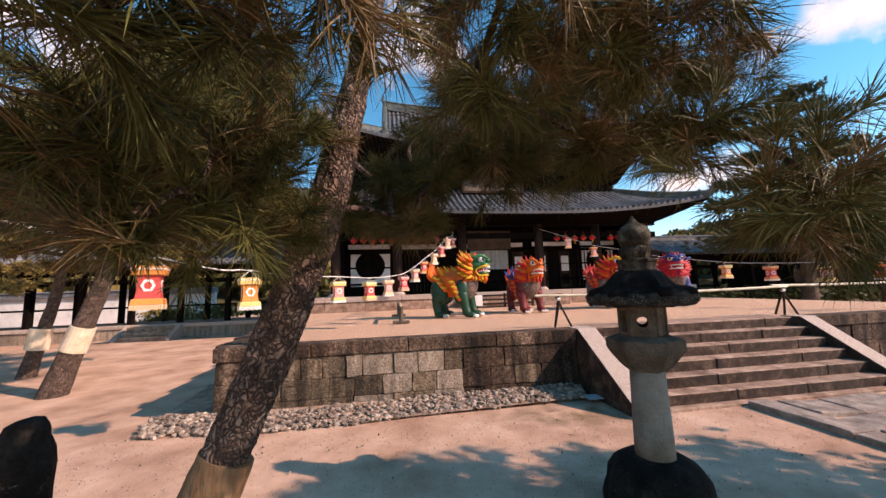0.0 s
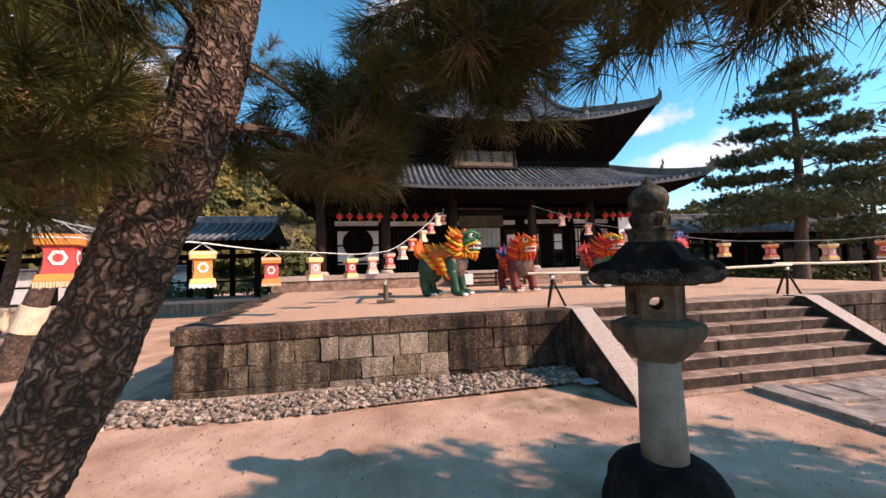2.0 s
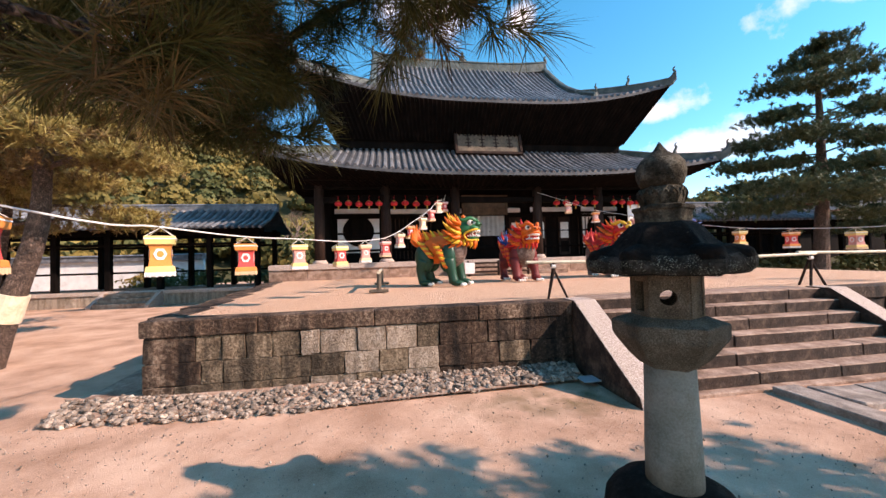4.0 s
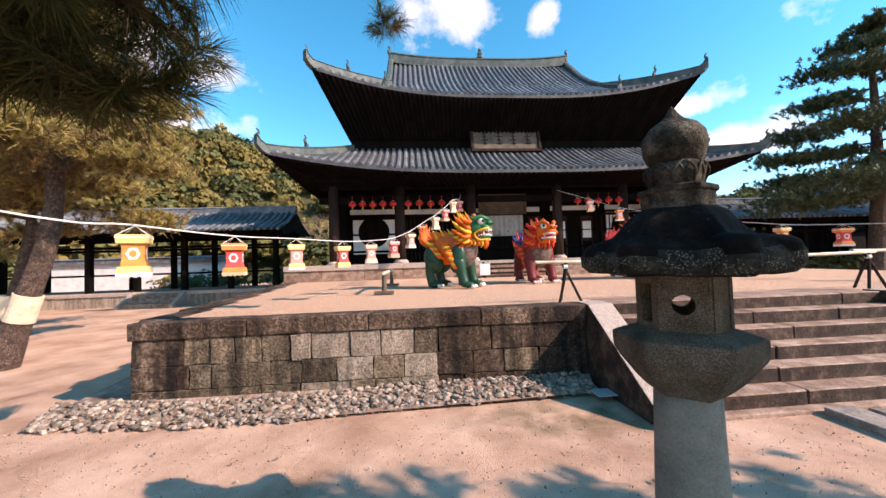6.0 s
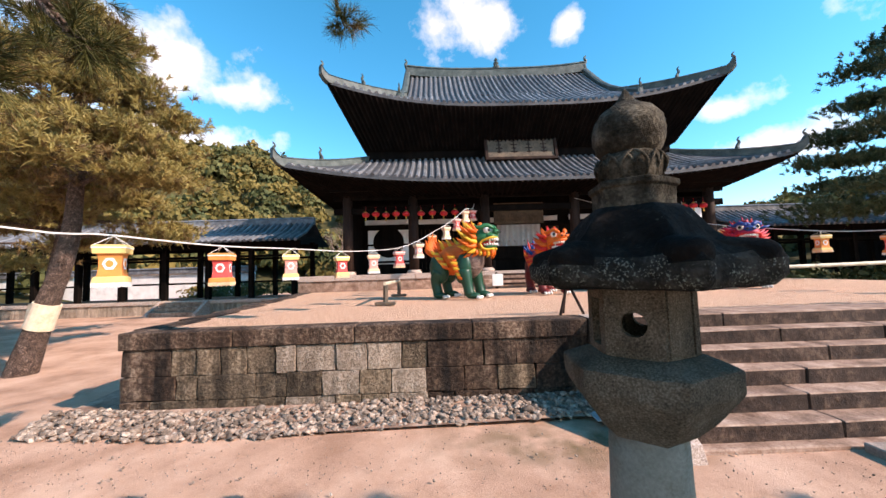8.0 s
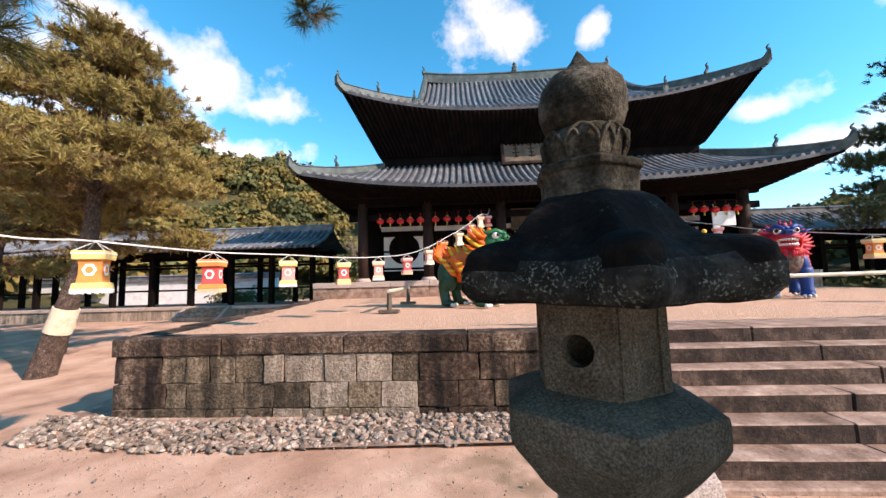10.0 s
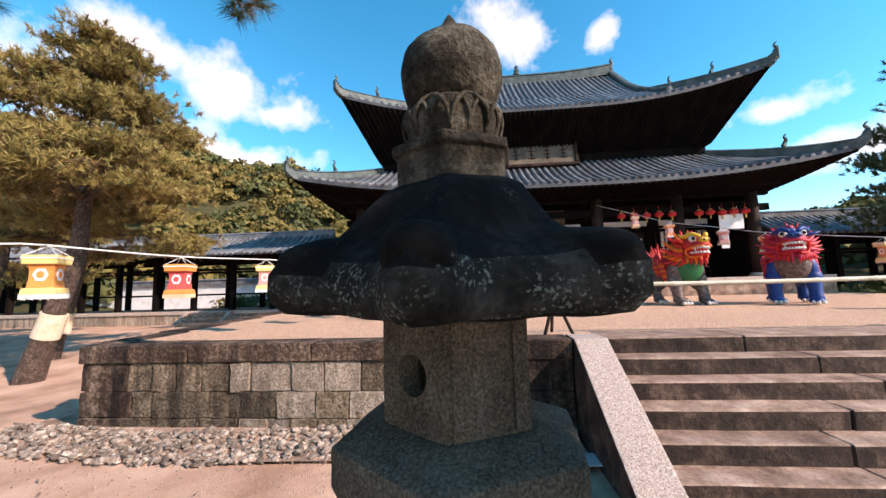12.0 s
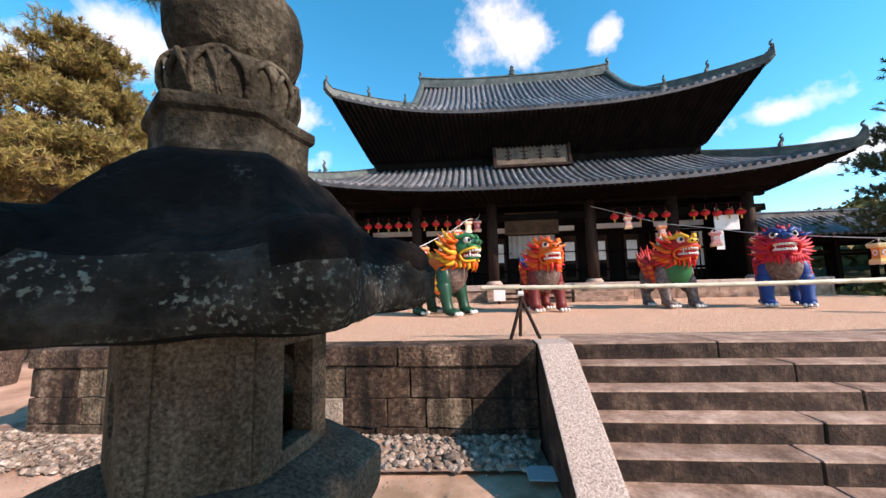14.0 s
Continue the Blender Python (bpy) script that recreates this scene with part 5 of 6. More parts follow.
# ---- covered corridors beside the hall ----
def build_corridor(x0, x1, name_label, step_x=None):
    c = thing("corridor", (0, 0, 0), name_label, "corridor")
    yf, yb = 20.0, 23.4
    rnd = random.Random(int(abs(x0) * 7))
    slab("floor_core", (x0, yf + 0.2, -0.05), (x1, yb, 0.60), STONE_STEP, c)
    x = x0
    while x < x1 - 0.1:
        w = min(rnd.uniform(0.45, 0.9), x1 - x)
        stone_block("base_stone", (x, yf, -0.05), (x + w - 0.01, yf + 0.24, 0.48), STONE_PALE, c, x)
        x += w
    x = x0
    while x < x1 - 0.1:
        w = min(rnd.uniform(1.4, 2.2), x1 - x)
        stone_block("base_cap", (x, yf - 0.06, 0.485), (x + w - 0.01, yf + 0.4, 0.64), GRANITE, c, x)
        x += w
    n = round((x1 - x0) / 2.1)
    for i in range(n + 1):
        x = lerp(x0 + 0.3, x1 - 0.3, i / n)
        for y in (yf + 0.5, yb - 0.4):
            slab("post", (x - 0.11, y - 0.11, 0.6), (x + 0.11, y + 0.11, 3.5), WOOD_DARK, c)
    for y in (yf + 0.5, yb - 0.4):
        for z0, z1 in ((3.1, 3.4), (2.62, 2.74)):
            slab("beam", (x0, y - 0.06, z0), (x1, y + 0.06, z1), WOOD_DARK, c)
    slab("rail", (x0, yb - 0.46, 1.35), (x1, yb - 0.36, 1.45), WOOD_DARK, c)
    # roof
    prof = [(yf - 0.75, 3.30), (yf + 0.6, 3.78), (yf + 1.7, 4.42)]
    bm = bmesh.new()
    for sgn in (0, 1):
        pr = [(y if not sgn else 2 * (yf + 1.7) - y, z) for y, z in prof]
        a, b = [bm.verts.new((x0 - 0.3, y, z)) for y, z in pr], [bm.verts.new((x1 + 0.3, y, z)) for y, z in pr]
        for i in range(2):
            bm.faces.new((a[i], b[i], b[i + 1], a[i + 1]))
    bmesh.ops.solidify(bm, geom=bm.faces[:], thickness=0.12)
    roof = part("roof", bm, TILE_FLAT, c, "grey tiled gable roof")
    m = round((x1 - x0) / 0.28)
    for i in range(m + 1):
        x = lerp(x0 - 0.25, x1 + 0.25, i / m)
        bm = bmesh.new()
        tube(bm, [(x, y, z + 0.03) for y, z in prof], 0.075, 6)
        part("tile_rib", bm, TILE, roof)
    bm = bmesh.new()
    ridge_strip(bm, [Vector((lerp(x0 - 0.3, x1 + 0.3, i / 8), yf + 1.7, 4.42)) for i in range(9)], 0.14, 0.3)
    part("ridge", bm, TILE, roof)
    if step_x is not None:
        for k in range(3):
            stone_block("step", (step_x - 1.0, yf - 0.9 + 0.3 * k, -0.05), (step_x + 1.0, yf, 0.19 * (k + 1)), STONE_STEP, c, k)
        for s in (-1.15, 1.0):
            bm = bmesh.new()
            pr = [(yf, -0.05), (yf, 0.62), (yf - 0.15, 0.62), (yf - 1.0, 0.1), (yf - 1.0, -0.05)]
            a, b = [bm.verts.new((step_x + s, y, z)) for y, z in pr], [bm.verts.new((step_x + s + 0.15, y, z)) for y, z in pr]
            bm.faces.new(a[::-1]), bm.faces.new(b)
            for i in range(5):
                bm.faces.new((a[i], a[(i + 1) % 5], b[(i + 1) % 5], b[i]))
            part("step_side", bm, GRANITE, c)


build_corridor(-34.0, -4.2, "long open timber corridor with grey tiled roof on a stone base", -9.4)
build_corridor(17.2, 40.0, "open timber corridor with grey tiled roof beside the hall")


def build_far_buildings():
    w = thing("court_wall", (0, 0, 0), "long white plastered wall behind the corridor", "wall")
    slab("wall", (-50, 30.0, 0), (-11.5, 30.3, 2.2), PLASTER, w)
    bm = bmesh.new()
    ridge_strip(bm, [Vector((x, 30.15, 2.2)) for x in (-50, -30, -11.5)], 0.35, 0.35)
    part("coping", bm, TILE, w, "grey tile coping")
    for x0, x1, y0, y1, ze, zr in ((36, 52, 27, 36, 4.4, 7.6),):
        b = thing("side_hall", ((x0 + x1) / 2, (y0 + y1) / 2, 0), "smaller temple building with grey hipped roof behind the corridor", "building")
        hx, hy = (x1 - x0) / 2, (y1 - y0) / 2
        slab("wall", (-hx + 1.2, -hy + 1.2, 0), (hx - 1.2, hy - 1.2, ze + 0.3), WOOD_DARK, b)
        bm = bmesh.new()
        e = [bm.verts.new(q) for q in ((-hx, -hy, ze), (hx, -hy, ze), (hx, hy, ze), (-hx, hy, ze))]
        r = [bm.verts.new(q) for q in ((-hx + hy, 0, zr), (hx - hy, 0, zr))]
        bm.faces.new((e[0], e[1], r[1], r[0])), bm.faces.new((e[1], e[2], r[1])), bm.faces.new((e[2], e[3], r[0], r[1])), bm.faces.new((e[3], e[0], r[0])), bm.faces.new(e[::-1])
        roof = part("roof", bm, TILE_FLAT, b)
        bm = bmesh.new()
        for i in range(1, 40):
            x = -hx + 2 * hx * i / 40
            v = min(1, (hx - abs(x)) / hy)
            tube(bm, [(x, -hy, ze + 0.03), (x, -hy + hy * v, ze + (zr - ze) * v + 0.03)], 0.09, 5)
        part("far_tile_ribs", bm, TILE, roof)["kind"] = "stuff"


build_far_buildings()


# ---- vegetation ----
def fast_mesh(name, V, loops, sizes, mats, M):
    """A mesh straight from arrays of vertices, face corners and face sizes."""
    me = bpy.data.meshes.new(name)
    me.vertices.add(len(V))
    me.vertices.foreach_set("co", np.ascontiguousarray(V, dtype=np.float32).ravel())
    me.loops.add(len(loops))
    me.loops.foreach_set("vertex_index", loops.astype(np.int32))
    me.polygons.add(len(sizes))
    me.polygons.foreach_set("loop_start", (np.cumsum(sizes) - sizes).astype(np.int32))
    for mt in mats:
        me.materials.append(mt)
    me.polygons.foreach_set("material_index", np.array(M, dtype=np.int32))
    me.update(calc_edges=True)
    return me


def needle_mesh(name, tufts, mats, rnd, width):
    """Tufts of (place, axis, length, count, material): thin tapering needles spread round the axis."""
    P, F, M = [], [], []
    for at, axis, length, count, mi in tufts:
        a = np.array(axis, float)
        a /= np.linalg.norm(a)
        d = rnd.normal(size=(count, 3))
        d /= np.linalg.norm(d, axis=1)[:, None]
        d = d * 0.85 + a * rnd.uniform(0.25, 1.3, (count, 1))
        d /= np.linalg.norm(d, axis=1)[:, None]
        s = np.cross(d, rnd.normal(size=(count, 3)))
        s /= np.linalg.norm(s, axis=1)[:, None]
        base = np.array(at) + a * rnd.uniform(-0.5, 0.35, (count, 1)) * length
        ln = length * rnd.uniform(0.7, 1.1, (count, 1))
        tip = base + d * ln
        tip[:, 2] -= 0.10 * ln[:, 0]
        mid = base + d * ln * 0.55
        k = len(P)
        P.append(np.stack([base - s * width, base + s * width, mid + s * width, mid - s * width, tip], 1))
        M += [mi] * (2 * count)
    V = np.concatenate([p.reshape(-1, 3) for p in P])
    n = len(V) // 5
    q = np.arange(n)[:, None] * 5
    loops = (q + np.array([0, 1, 2, 3, 3, 2, 4])).ravel()
    return fast_mesh(name, V, loops, np.tile([4, 3], n), mats, M)


def bark_tube(bm, pts, radii, n=14, deep=0.0, steps=5):
    path = smooth_path(pts, steps)
    r = np.interp(np.linspace(0, 1, len(path)), np.linspace(0, 1, len(radii)), radii).tolist()
    tube(bm, path, r, n)
    if deep:
        for v in bm.verts:
            f = noise.noise(v.co * Vector((14, 14, 7)).length / 12 * 1.0) + 0.6 * noise.noise(v.co * 26)
            v.co += Vector((noise.noise(v.co * 9), noise.noise(v.co * 9 + Vector((5, 0, 0))), 0)) * deep * 0.6 + Vector((noise.noise(v.co * 30), noise.noise(v.co * 30 + Vector((7, 0, 0))), 0)) * deep


def build_near_pine():
    rnd = np.random.default_rng(4)
    th = thing("leaning_pine", (0.15, 3.15, 0), "leaning black pine with thick scaly bark and straw-wrapped trunk", "tree")
    th.matrix_basis = pose(0, 0, 0)
    bm = bmesh.new()
    axis = [(0.23, 3.18, -0.1), (0.34, 3.21, 0.3), (0.489, 3.25, 0.7), (0.601, 3.28, 1.0), (0.713, 3.31, 1.3), (0.823, 3.339, 1.6), (0.92, 3.37, 1.9), (1.0, 3.40, 2.15), (1.05, 3.41, 2.4), (1.115, 3.42, 2.7), (1.2, 3.5, 3.2), (1.35, 3.7, 3.8)]
    bark_tube(bm, axis, [0.12, 0.09, 0.076, 0.072, 0.075, 0.080, 0.081, 0.077, 0.067, 0.054, 0.045, 0.025], 64, 0.0, 24)
    bm.normal_update()
    for v in bm.verts:
        k = v.co.z - 1.5
        q = Vector((v.co.x - 0.28 * k, v.co.y - 0.2 * k, v.co.z)) + noise.noise_vector(v.co * 11) * 0.014
        ridge = min(1.0, 3.2 * abs(noise.noise(Vector((q.x * 30, q.y * 30, q.z * 7.5))))) * min(1.0, 2.6 * abs(noise.noise(Vector((q.x * 22 + 9, q.y * 22, q.z * 16)))) + 0.25)
        v.co += v.normal * (0.008 * ridge - 0.004 + 0.004 * noise.noise(v.co * 70) + 0.010 * noise.noise(v.co * 7))
    part("trunk", bm, BARK, th, "dark deeply fissured bark", False)
    bm = bmesh.new()
    bark_tube(bm, [(0.47, 3.245, 0.66), (0.59, 3.277, 0.97), (0.685, 3.303, 1.22)], [0.096, 0.094, 0.089], 40, 0.004, 8)
    part("straw_wrap", bm, STRAW, th, "straw mat wrapped round the trunk")
    # foliage clumps: over the path, round the trunk, towards the court, and small tips
    over_path = [(0.9, 2.39, 2.12), (1.16, 2.41, 2.26), (1.86, 2.58, 2.34), (1.51, 2.59, 2.44), (0.66, 2.61, 2), (1.78, 2.68, 2.42), (1.46, 2.75, 2.28), (0.69, 2.84, 2.18), (2.02, 2.87, 2.23), (0.8, 2.89, 2.13), (2.2, 2.58, 1.97), (2.38, 2.67, 1.93)]
    round_trunk = [(0.5, 2.91, 2.06), (0.76, 3.08, 1.98), (2.37, 3.11, 2.58), (0.71, 3.12, 2.52), (2, 3.12, 2.53), (2.59, 3.14, 2.62), (0.66, 3.17, 2.06), (0.85, 3.2, 2.34), (1.98, 3.25, 2.78), (0.79, 3.27, 2.57)]
    to_court = [(1.8, 3.31, 2.42), (1.68, 3.32, 2.29), (0.66, 3.34, 2.14), (1.58, 3.37, 2.43), (0.34, 3.38, 2.72), (2.32, 3.44, 2.59), (0.19, 3.52, 2.06), (0.8, 3.52, 2.78), (1.65, 3.58, 2.62), (1.86, 3.59, 2.35), (1.94, 3.61, 2.45), (1.63, 3.66, 2.99), (1.33, 3.68, 2.26), (1.89, 3.69, 2.75), (2.24, 3.71, 2.81), (0.34, 3.78, 2.64), (1.29, 3.84, 2.34), (1.71, 3.86, 2.49), (1.31, 4.03, 2.16), (1.24, 4.04, 2.2), (1.43, 3.9, 2.34)]
    tips = [(0.78, 2.67, 1.91), (2.11, 2.78, 2.17), (0.79, 2.83, 1.96), (1.87, 2.93, 2.2), (2.21, 2.98, 2.23), (0.81, 3.27, 2.05), (1.44, 3.38, 2.25), (1.34, 3.45, 2.04), (1.4, 4.1, 2.72), (1.2, 4.63, 2.57), (1.94, 5.68, 3.41), (1, 3.68, 2.17), (1.06, 3.88, 2.18)]
    outer = [(0.12, 4.6, 3.0), (0.3, 5.0, 3.12), (0.55, 5.1, 3.2)]
    # limbs grow from the trunk to each clump, from the nearest wood that is already there
    wood = [Vector(p) for p in smooth_path(axis[6:], 4)]
    high = smooth_path([(1.3, 3.62, 3.6), (1.6, 4.4, 4.1), (1.9, 5.3, 4.0)], 5)
    bm = bmesh.new()
    bark_tube(bm, high, [0.03, 0.022, 0.014], 8, 0.002)
    part("limb", bm, BARK, th)
    wood += high
    clumps = [(Vector(p), 0.17) for p in over_path + round_trunk + to_court] + [(Vector(p), 0.10) for p in tips] + [(Vector(p), 0.24) for p in outer]
    clumps.sort(key=lambda q: min((q[0] - w).length for w in wood))
    tufts = []
    for c, r in clumps:
        root = min(wood, key=lambda w: (w - c).length + 0.25 * max(0.0, w.z - c.z))
        way = c - root
        bend = Vector((-way.y, way.x, 0)) * 0.12 + Vector((0, 0, 0.05))
        pts = [root, root.lerp(c, 0.4) + bend, root.lerp(c, 0.75) + bend * 0.7, c]
        bm = bmesh.new()
        thick = 0.010 + 0.014 * min(1.0, way.length)
        bark_tube(bm, pts, [thick, thick * 0.75, thick * 0.55, 0.005], 8, 0.002)
        part("limb", bm, BARK, th)
        wood += [root.lerp(c, 0.75) + bend * 0.7, c]
        for _ in range(24 if r > 0.2 else 23 if r > 0.12 else 11):
            o = rnd.normal(size=3) * 0.50 * r * np.array((1.15, 1.15, 0.75))
            lean = o / r + np.array((0, 0, 0.15)) + rnd.normal(size=3) * 0.4
            dry = rnd.random() < (0.34 if o[2] < 0 else 0.10)
            tufts.append((np.array(c) + o, lean, rnd.uniform(0.09, 0.14), 110, 1 if dry else 0))
    crown = new("crown", needle_mesh("crown", tufts, [NEEDLE, NEEDLE_DRY], rnd, 0.0011))
    crown.parent = th
    crown["kind"] = "stuff"


build_near_pine()


def build_garden_pine(base, lean, height, pads, spread, name_label, needle, seed, tuft=0.22, width=0.008, bound=True, low=0.25, dens=70):
    """A cloud-pruned pine: tapering trunk, limbs, and flat pads of needle tufts."""
    rnd = np.random.default_rng(seed)
    th = thing("pine_tree", base, name_label, "tree")
    top = Vector((lean[0], lean[1], height))
    mid = Vector((lean[0] * 0.8, lean[1] * 0.7, height * 0.35))
    path = [Vector((0, 0, -0.1)), Vector((lean[0] * 0.35, lean[1] * 0.3, height * 0.14)), mid, Vector((lean[0] * 0.75 + 0.15, lean[1], height * 0.65)), top]
    bm = bmesh.new()
    bark_tube(bm, path, [0.26 * height / 8, 0.2 * height / 8, 0.16 * height / 8, 0.10 * height / 8, 0.03], 14, 0.012)
    part("trunk", bm, BARK, th)
    sp = smooth_path(path, 8)
    tufts = []
    for k in range(pads):
        f = k / (pads - 1)
        h = lerp(low, 1.0, f)
        p0 = min(sp, key=lambda q: abs(q.z - h * height * 0.97))
        ang = k * 2.4 + rnd.uniform(-0.4, 0.4)
        reach = spread * (1.05 - 0.85 * f ** 1.3) * rnd.uniform(0.55, 1.05) * (0.15 if k == pads - 1 else 1)
        c = p0 + Vector((math.cos(ang) * reach, math.sin(ang) * reach, rnd.uniform(-0.2, 0.15) + 0.05 * reach))
        bm = bmesh.new()
        bark_tube(bm, [p0, p0.lerp(c, 0.5) + Vector((0, 0, 0.12)), c], [0.05, 0.035, 0.015], 6)
        part("limb", bm, BARK, th)
        size = lerp(0.42, 0.20, f) * spread * rnd.uniform(0.7, 1.15)
        for _ in range(int(dens * (size / 0.8) ** 1.5) + 18):
            o = rnd.normal(size=3) * np.array((0.5 * size, 0.5 * size, 0.11 * size))
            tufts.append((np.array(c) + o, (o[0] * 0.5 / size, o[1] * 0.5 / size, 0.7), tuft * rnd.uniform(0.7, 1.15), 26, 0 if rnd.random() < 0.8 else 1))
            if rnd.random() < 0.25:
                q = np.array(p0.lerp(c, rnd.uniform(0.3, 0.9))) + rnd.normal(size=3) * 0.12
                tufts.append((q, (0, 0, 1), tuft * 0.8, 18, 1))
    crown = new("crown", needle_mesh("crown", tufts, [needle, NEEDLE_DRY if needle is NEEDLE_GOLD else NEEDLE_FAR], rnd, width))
    crown.parent = th
    crown["kind"] = "stuff"
    return th


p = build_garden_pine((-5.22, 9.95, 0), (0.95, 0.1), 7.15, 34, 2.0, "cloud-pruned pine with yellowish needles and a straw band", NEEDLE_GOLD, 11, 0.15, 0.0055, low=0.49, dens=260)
bm = bmesh.new()
bark_tube(bm, [(0.28, 0.03, 0.82), (0.36, 0.035, 1.06), (0.43, 0.04, 1.28)], [0.21, 0.205, 0.20], 20)
part("straw_band", bm, PAPER_TAG, p, "pale straw mat band")
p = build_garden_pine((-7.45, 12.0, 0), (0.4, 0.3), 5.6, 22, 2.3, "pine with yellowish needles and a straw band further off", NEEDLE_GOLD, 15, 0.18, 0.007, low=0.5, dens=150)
bm = bmesh.new()
bark_tube(bm, [(0.13, 0.06, 0.65), (0.19, 0.08, 1.15)], [0.215, 0.205], 20)
part("straw_band", bm, PAPER_TAG, p, "pale straw mat band")
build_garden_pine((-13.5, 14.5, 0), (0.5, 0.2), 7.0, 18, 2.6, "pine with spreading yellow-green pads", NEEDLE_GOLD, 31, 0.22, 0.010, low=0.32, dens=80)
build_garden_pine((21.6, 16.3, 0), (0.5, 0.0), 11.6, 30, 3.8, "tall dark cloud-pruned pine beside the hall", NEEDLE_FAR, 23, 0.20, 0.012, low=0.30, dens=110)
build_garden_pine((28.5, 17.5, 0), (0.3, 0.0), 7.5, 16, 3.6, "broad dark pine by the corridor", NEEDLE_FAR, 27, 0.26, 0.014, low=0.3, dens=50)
# pines behind the walker, which shade the sand
build_garden_pine((6.5, 2.2, 0), (0.0, 0.1), 4.2, 16, 1.7, "low black pine that shades the path", NEEDLE, 41, 0.18, 0.009, low=0.55, dens=110)
build_garden_pine((8.8, 1.5, 0), (0.1, 0.2), 4.6, 16, 1.8, "second low black pine that shades the path", NEEDLE, 45, 0.18, 0.009, low=0.55, dens=110)
build_garden_pine((5.0, 0.7, 0), (0.1, 0.1), 4.0, 14, 1.5, "small black pine close to the path", NEEDLE, 43, 0.18, 0.009, low=0.55, dens=110)


def leaf_clump_mesh(name, crowns, mats, rnd, leaf):
    """Crowns of (centre, radii, leaves, material): small turned leaf facets on an uneven shell."""
    V, F, M = [], [], []
    for c, r, k, mi in crowns:
        d = rnd.normal(size=(k, 3))
        d /= np.linalg.norm(d, axis=1)[:, None]
        d[:, 2] = np.abs(d[:, 2]) * 1.0 - 0.25
        bumps = 1 + 0.22 * np.sin(d[:, 0] * 5 + c[0]) * np.cos(d[:, 1] * 5 + c[1]) + 0.14 * np.sin(d[:, 2] * 9 + c[0])
        p = np.array(c) + d * np.array(r) * (bumps * rnd.uniform(0.72, 1.05, k))[:, None]
        n = d + rnd.normal(size=(k, 3)) * 0.55
        n /= np.linalg.norm(n, axis=1)[:, None]
        a = np.cross(n, rnd.normal(size=(k, 3)))
        a /= np.linalg.norm(a, axis=1)[:, None]
        b = np.cross(n, a)
        s = leaf * rnd.uniform(0.5, 1.1, (k, 1))
        V.append(np.stack([p - a * s, p + b * s * 0.7, p + a * s, p - b * s * 0.7], 1).reshape(-1, 3))
        M += [mi] * k
    V = np.concatenate(V)
    return fast_mesh(name, V, np.arange(len(V)), np.full(len(V) // 4, 4), mats, M)


def hill_height(az, r):
    k = 1.0 if az < -18 else lerp(1.0, 0.42, min(1, (az + 18) / 25))
    k *= 1 + 0.10 * math.sin(az * 0.11) + 0.05 * math.sin(az * 0.37)
    if az < -40:
        k *= 1.0 + 0.12 * min(1, (-40 - az) / 25)
    f = min(1, max(0, (r - 34) / 50))
    return 25.0 * k * f * f * (3 - 2 * f)


def build_hill():
    rnd = np.random.default_rng(9)
    bm = bmesh.new()
    azs = list(range(-120, 66, 3))
    rs = [34, 42, 50, 58, 66, 74, 84, 110, 150]
    grid = [[bm.verts.new((3 + math.sin(radians(a)) * r, 8 + math.cos(radians(a)) * r, hill_height(a, r) - 0.1)) for a in azs] for r in rs]
    for g0, g1 in zip(grid, grid[1:]):
        for i in range(len(azs) - 1):
            bm.faces.new((g0[i], g0[i + 1], g1[i + 1], g1[i]))
    tagged(part("hill", bm, HILL, None, "", True), "wooded hillside behind the temple court", "hill", kind="structure")
    crowns = []
    for i in range(900):
        az, r = rnd.uniform(-100, 58), 36 + 52 * rnd.random() ** 0.8
        if az > 0 and rnd.random() < 0.6:
            continue
        z = hill_height(az, r)
        s = rnd.uniform(1.5, 2.9)
        crowns.append(((3 + math.sin(radians(az)) * r, 8 + math.cos(radians(az)) * r, z + s * 0.8), (s, s, s * rnd.uniform(0.8, 1.15)), 190, int(rnd.random() < 0.45)))
    for c in (((23, 33, 6.2), (2.0, 2.0, 2.2), 260, 2), ((20.5, 36, 5.4), (1.8, 1.8, 2.2), 240, 2), ((26, 38, 6.4), (2.4, 2.4, 2.6), 260, 1), ((31, 40, 5.8), (3.2, 2.5, 2.6), 260, 1)):
        crowns.append(c)
    me = leaf_clump_mesh("hillside_woods", crowns, [FOREST, FOREST_B, material("autumn_leaves", ((0.16, 0.09, 0.012), (0.32, 0.20, 0.03), (0.42, 0.28, 0.05)), 0.4, 0.8, 0.0, 2)], rnd, 0.5)
    tagged(new("hillside_woods", me), "mixed olive-green and yellowing woods on the hillside", "woods", kind="stuff")
    # shrubs by the corridors
    shr = []
    for i in range(22):
        x = rnd.uniform(-14, -5)
        shr.append(((x, rnd.uniform(25.5, 28.5), rnd.uniform(0.3, 0.9)), (rnd.uniform(0.7, 1.3), 0.8, rnd.uniform(0.6, 1.1)), 120, int(rnd.random() < 0.6)))
    for i in range(40):
        shr.append(((rnd.uniform(17.5, 34), rnd.uniform(18.6, 19.3), rnd.uniform(0.4, 0.8)), (rnd.uniform(0.6, 1.0), 0.5, rnd.uniform(0.6, 1.0)), 130, 1))
    tagged(new("shrubs", leaf_clump_mesh("shrubs", shr, [FOREST, FOREST_B], rnd, 0.14)), "clipped dark shrubs along the corridors", "shrubs", kind="stuff")


build_hill()


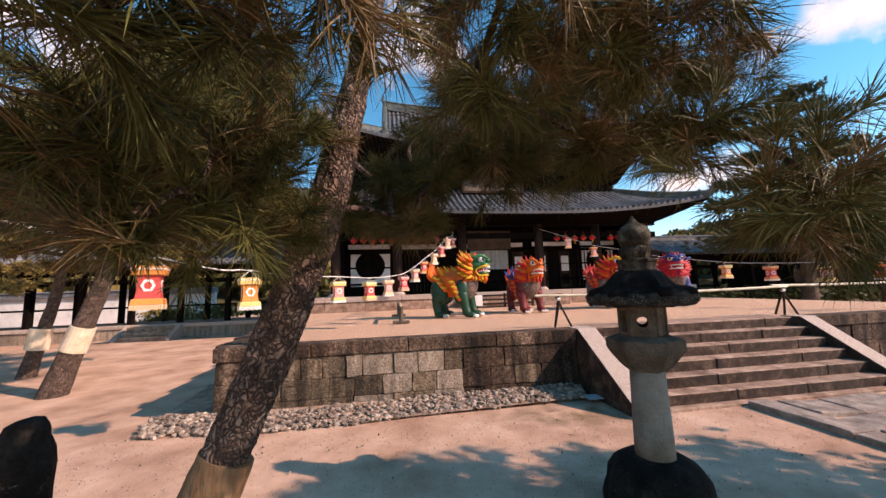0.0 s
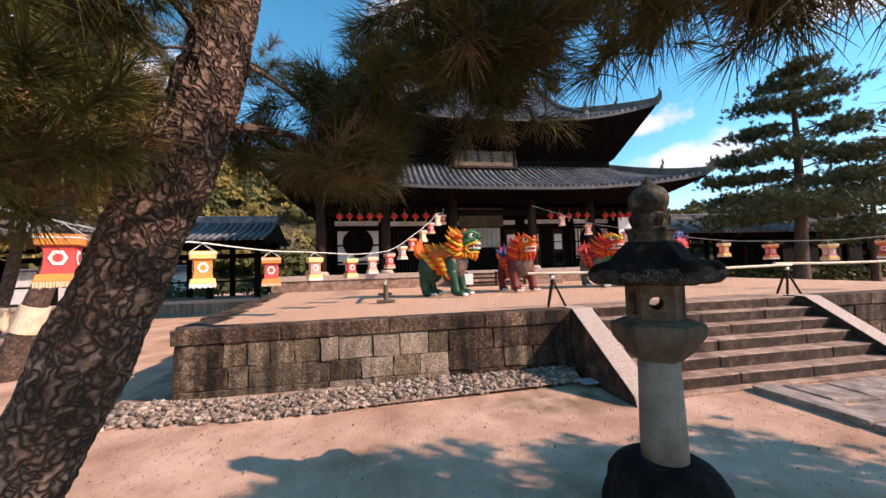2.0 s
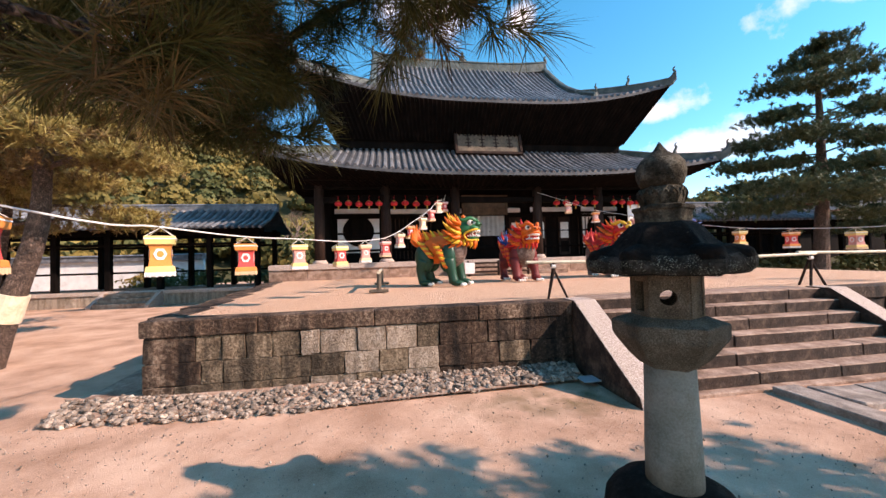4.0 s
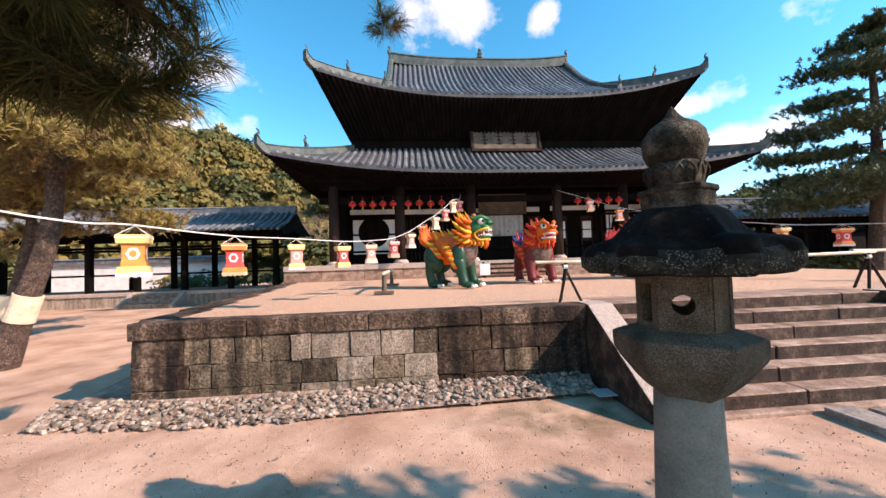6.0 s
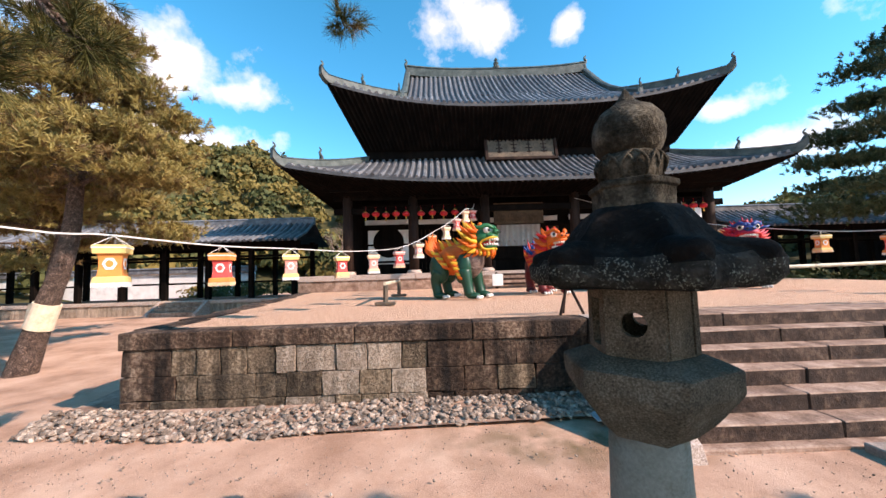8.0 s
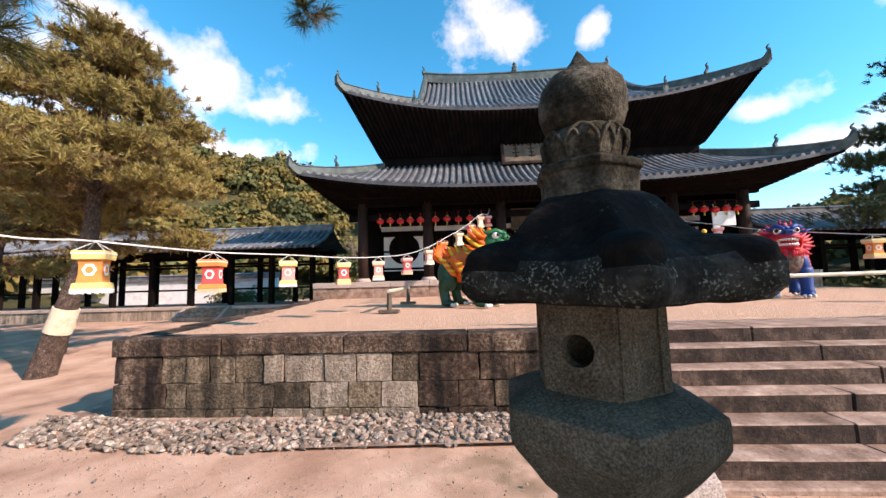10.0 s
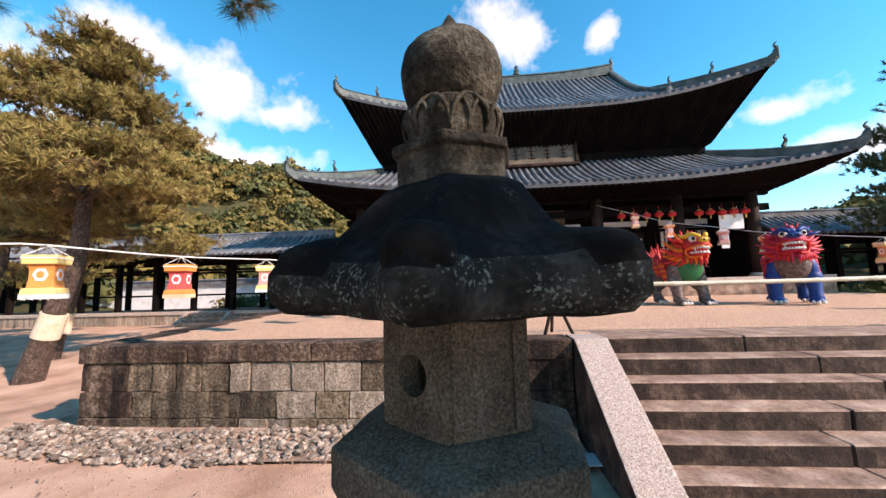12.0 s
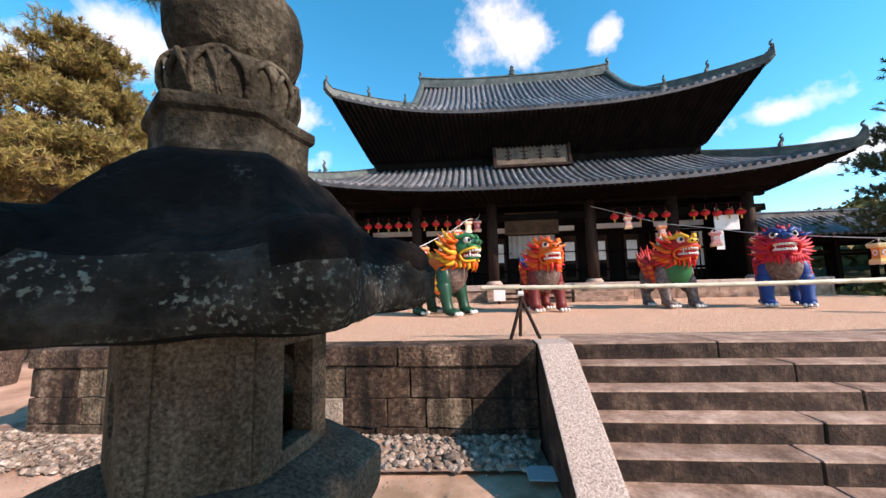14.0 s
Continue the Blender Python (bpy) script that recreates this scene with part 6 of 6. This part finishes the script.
def build_bare_tree(at, h, seed):
    rnd = random.Random(seed)
    th = thing("bare_tree", at, "leafless reddish tree on the hillside", "tree")
    bm = bmesh.new()
    tw = bmesh.new()

    def grow(b, p, d, length, r, level):
        q = p + d * length
        tube(b, [p, p.lerp(q, 0.5) + Vector((rnd.uniform(-1, 1), rnd.uniform(-1, 1), 0)) * length * 0.05, q], [r, r * 0.8, r * 0.55], 5 if level < 3 else 3)
        if level < 5:
            for _ in range(3 if level else 5):
                nd = (d + Vector((rnd.uniform(-1, 1), rnd.uniform(-1, 1), rnd.uniform(-0.15, 0.6))) * 0.75).normalized()
                grow(tw, p.lerp(q, rnd.uniform(0.55, 1.0)), nd, length * rnd.uniform(0.55, 0.75), r * 0.5, level + 1)

    grow(bm, Vector((0, 0, -0.2)), Vector((0, 0, 1)), h * 0.32, h * 0.022, 0)
    part("trunk", bm, BARE, th)
    part("twigs", tw, BARE, th)["kind"] = "stuff"


build_bare_tree((-9.5, 46, 1.0), 10.5, 1)
build_bare_tree((-14.0, 47, 1.2), 8.5, 2)
build_bare_tree((40, 42, 0.5), 11.0, 3)


# ---- loose grit on the sand ----
def build_grit():
    rnd = random.Random(77)
    bm = bmesh.new()
    bmesh.ops.create_icosphere(bm, subdivisions=1, radius=1.0)
    base = [v.co.copy() for v in bm.verts]
    tri = [[v.index for v in f.verts] for f in bm.faces]
    bm.free()
    verts, faces = [], []
    for i in range(2600):
        x, y = rnd.uniform(-3.5, 6.0), rnd.uniform(4.6, 7.15)
        s = rnd.uniform(0.003, 0.008) * (2 if rnd.random() < 0.04 else 1)
        m = Matrix.LocRotScale((x, y, 0.012 + s * 0.2), Euler((rnd.uniform(0, 3), rnd.uniform(0, 3), rnd.uniform(0, 3))), Vector((s, s * rnd.uniform(0.6, 1), s * 0.7)))
        k = len(verts)
        verts += [m @ q for q in base]
        faces += [[k + j for j in f] for f in tri]
    me = bpy.data.meshes.new("grit")
    me.from_pydata(verts, [], faces)
    me.materials.append(PEBBLE_REST)
    tagged(new("grit", me), "fine loose grit scattered on the sand", "grit", kind="stuff")


build_grit()
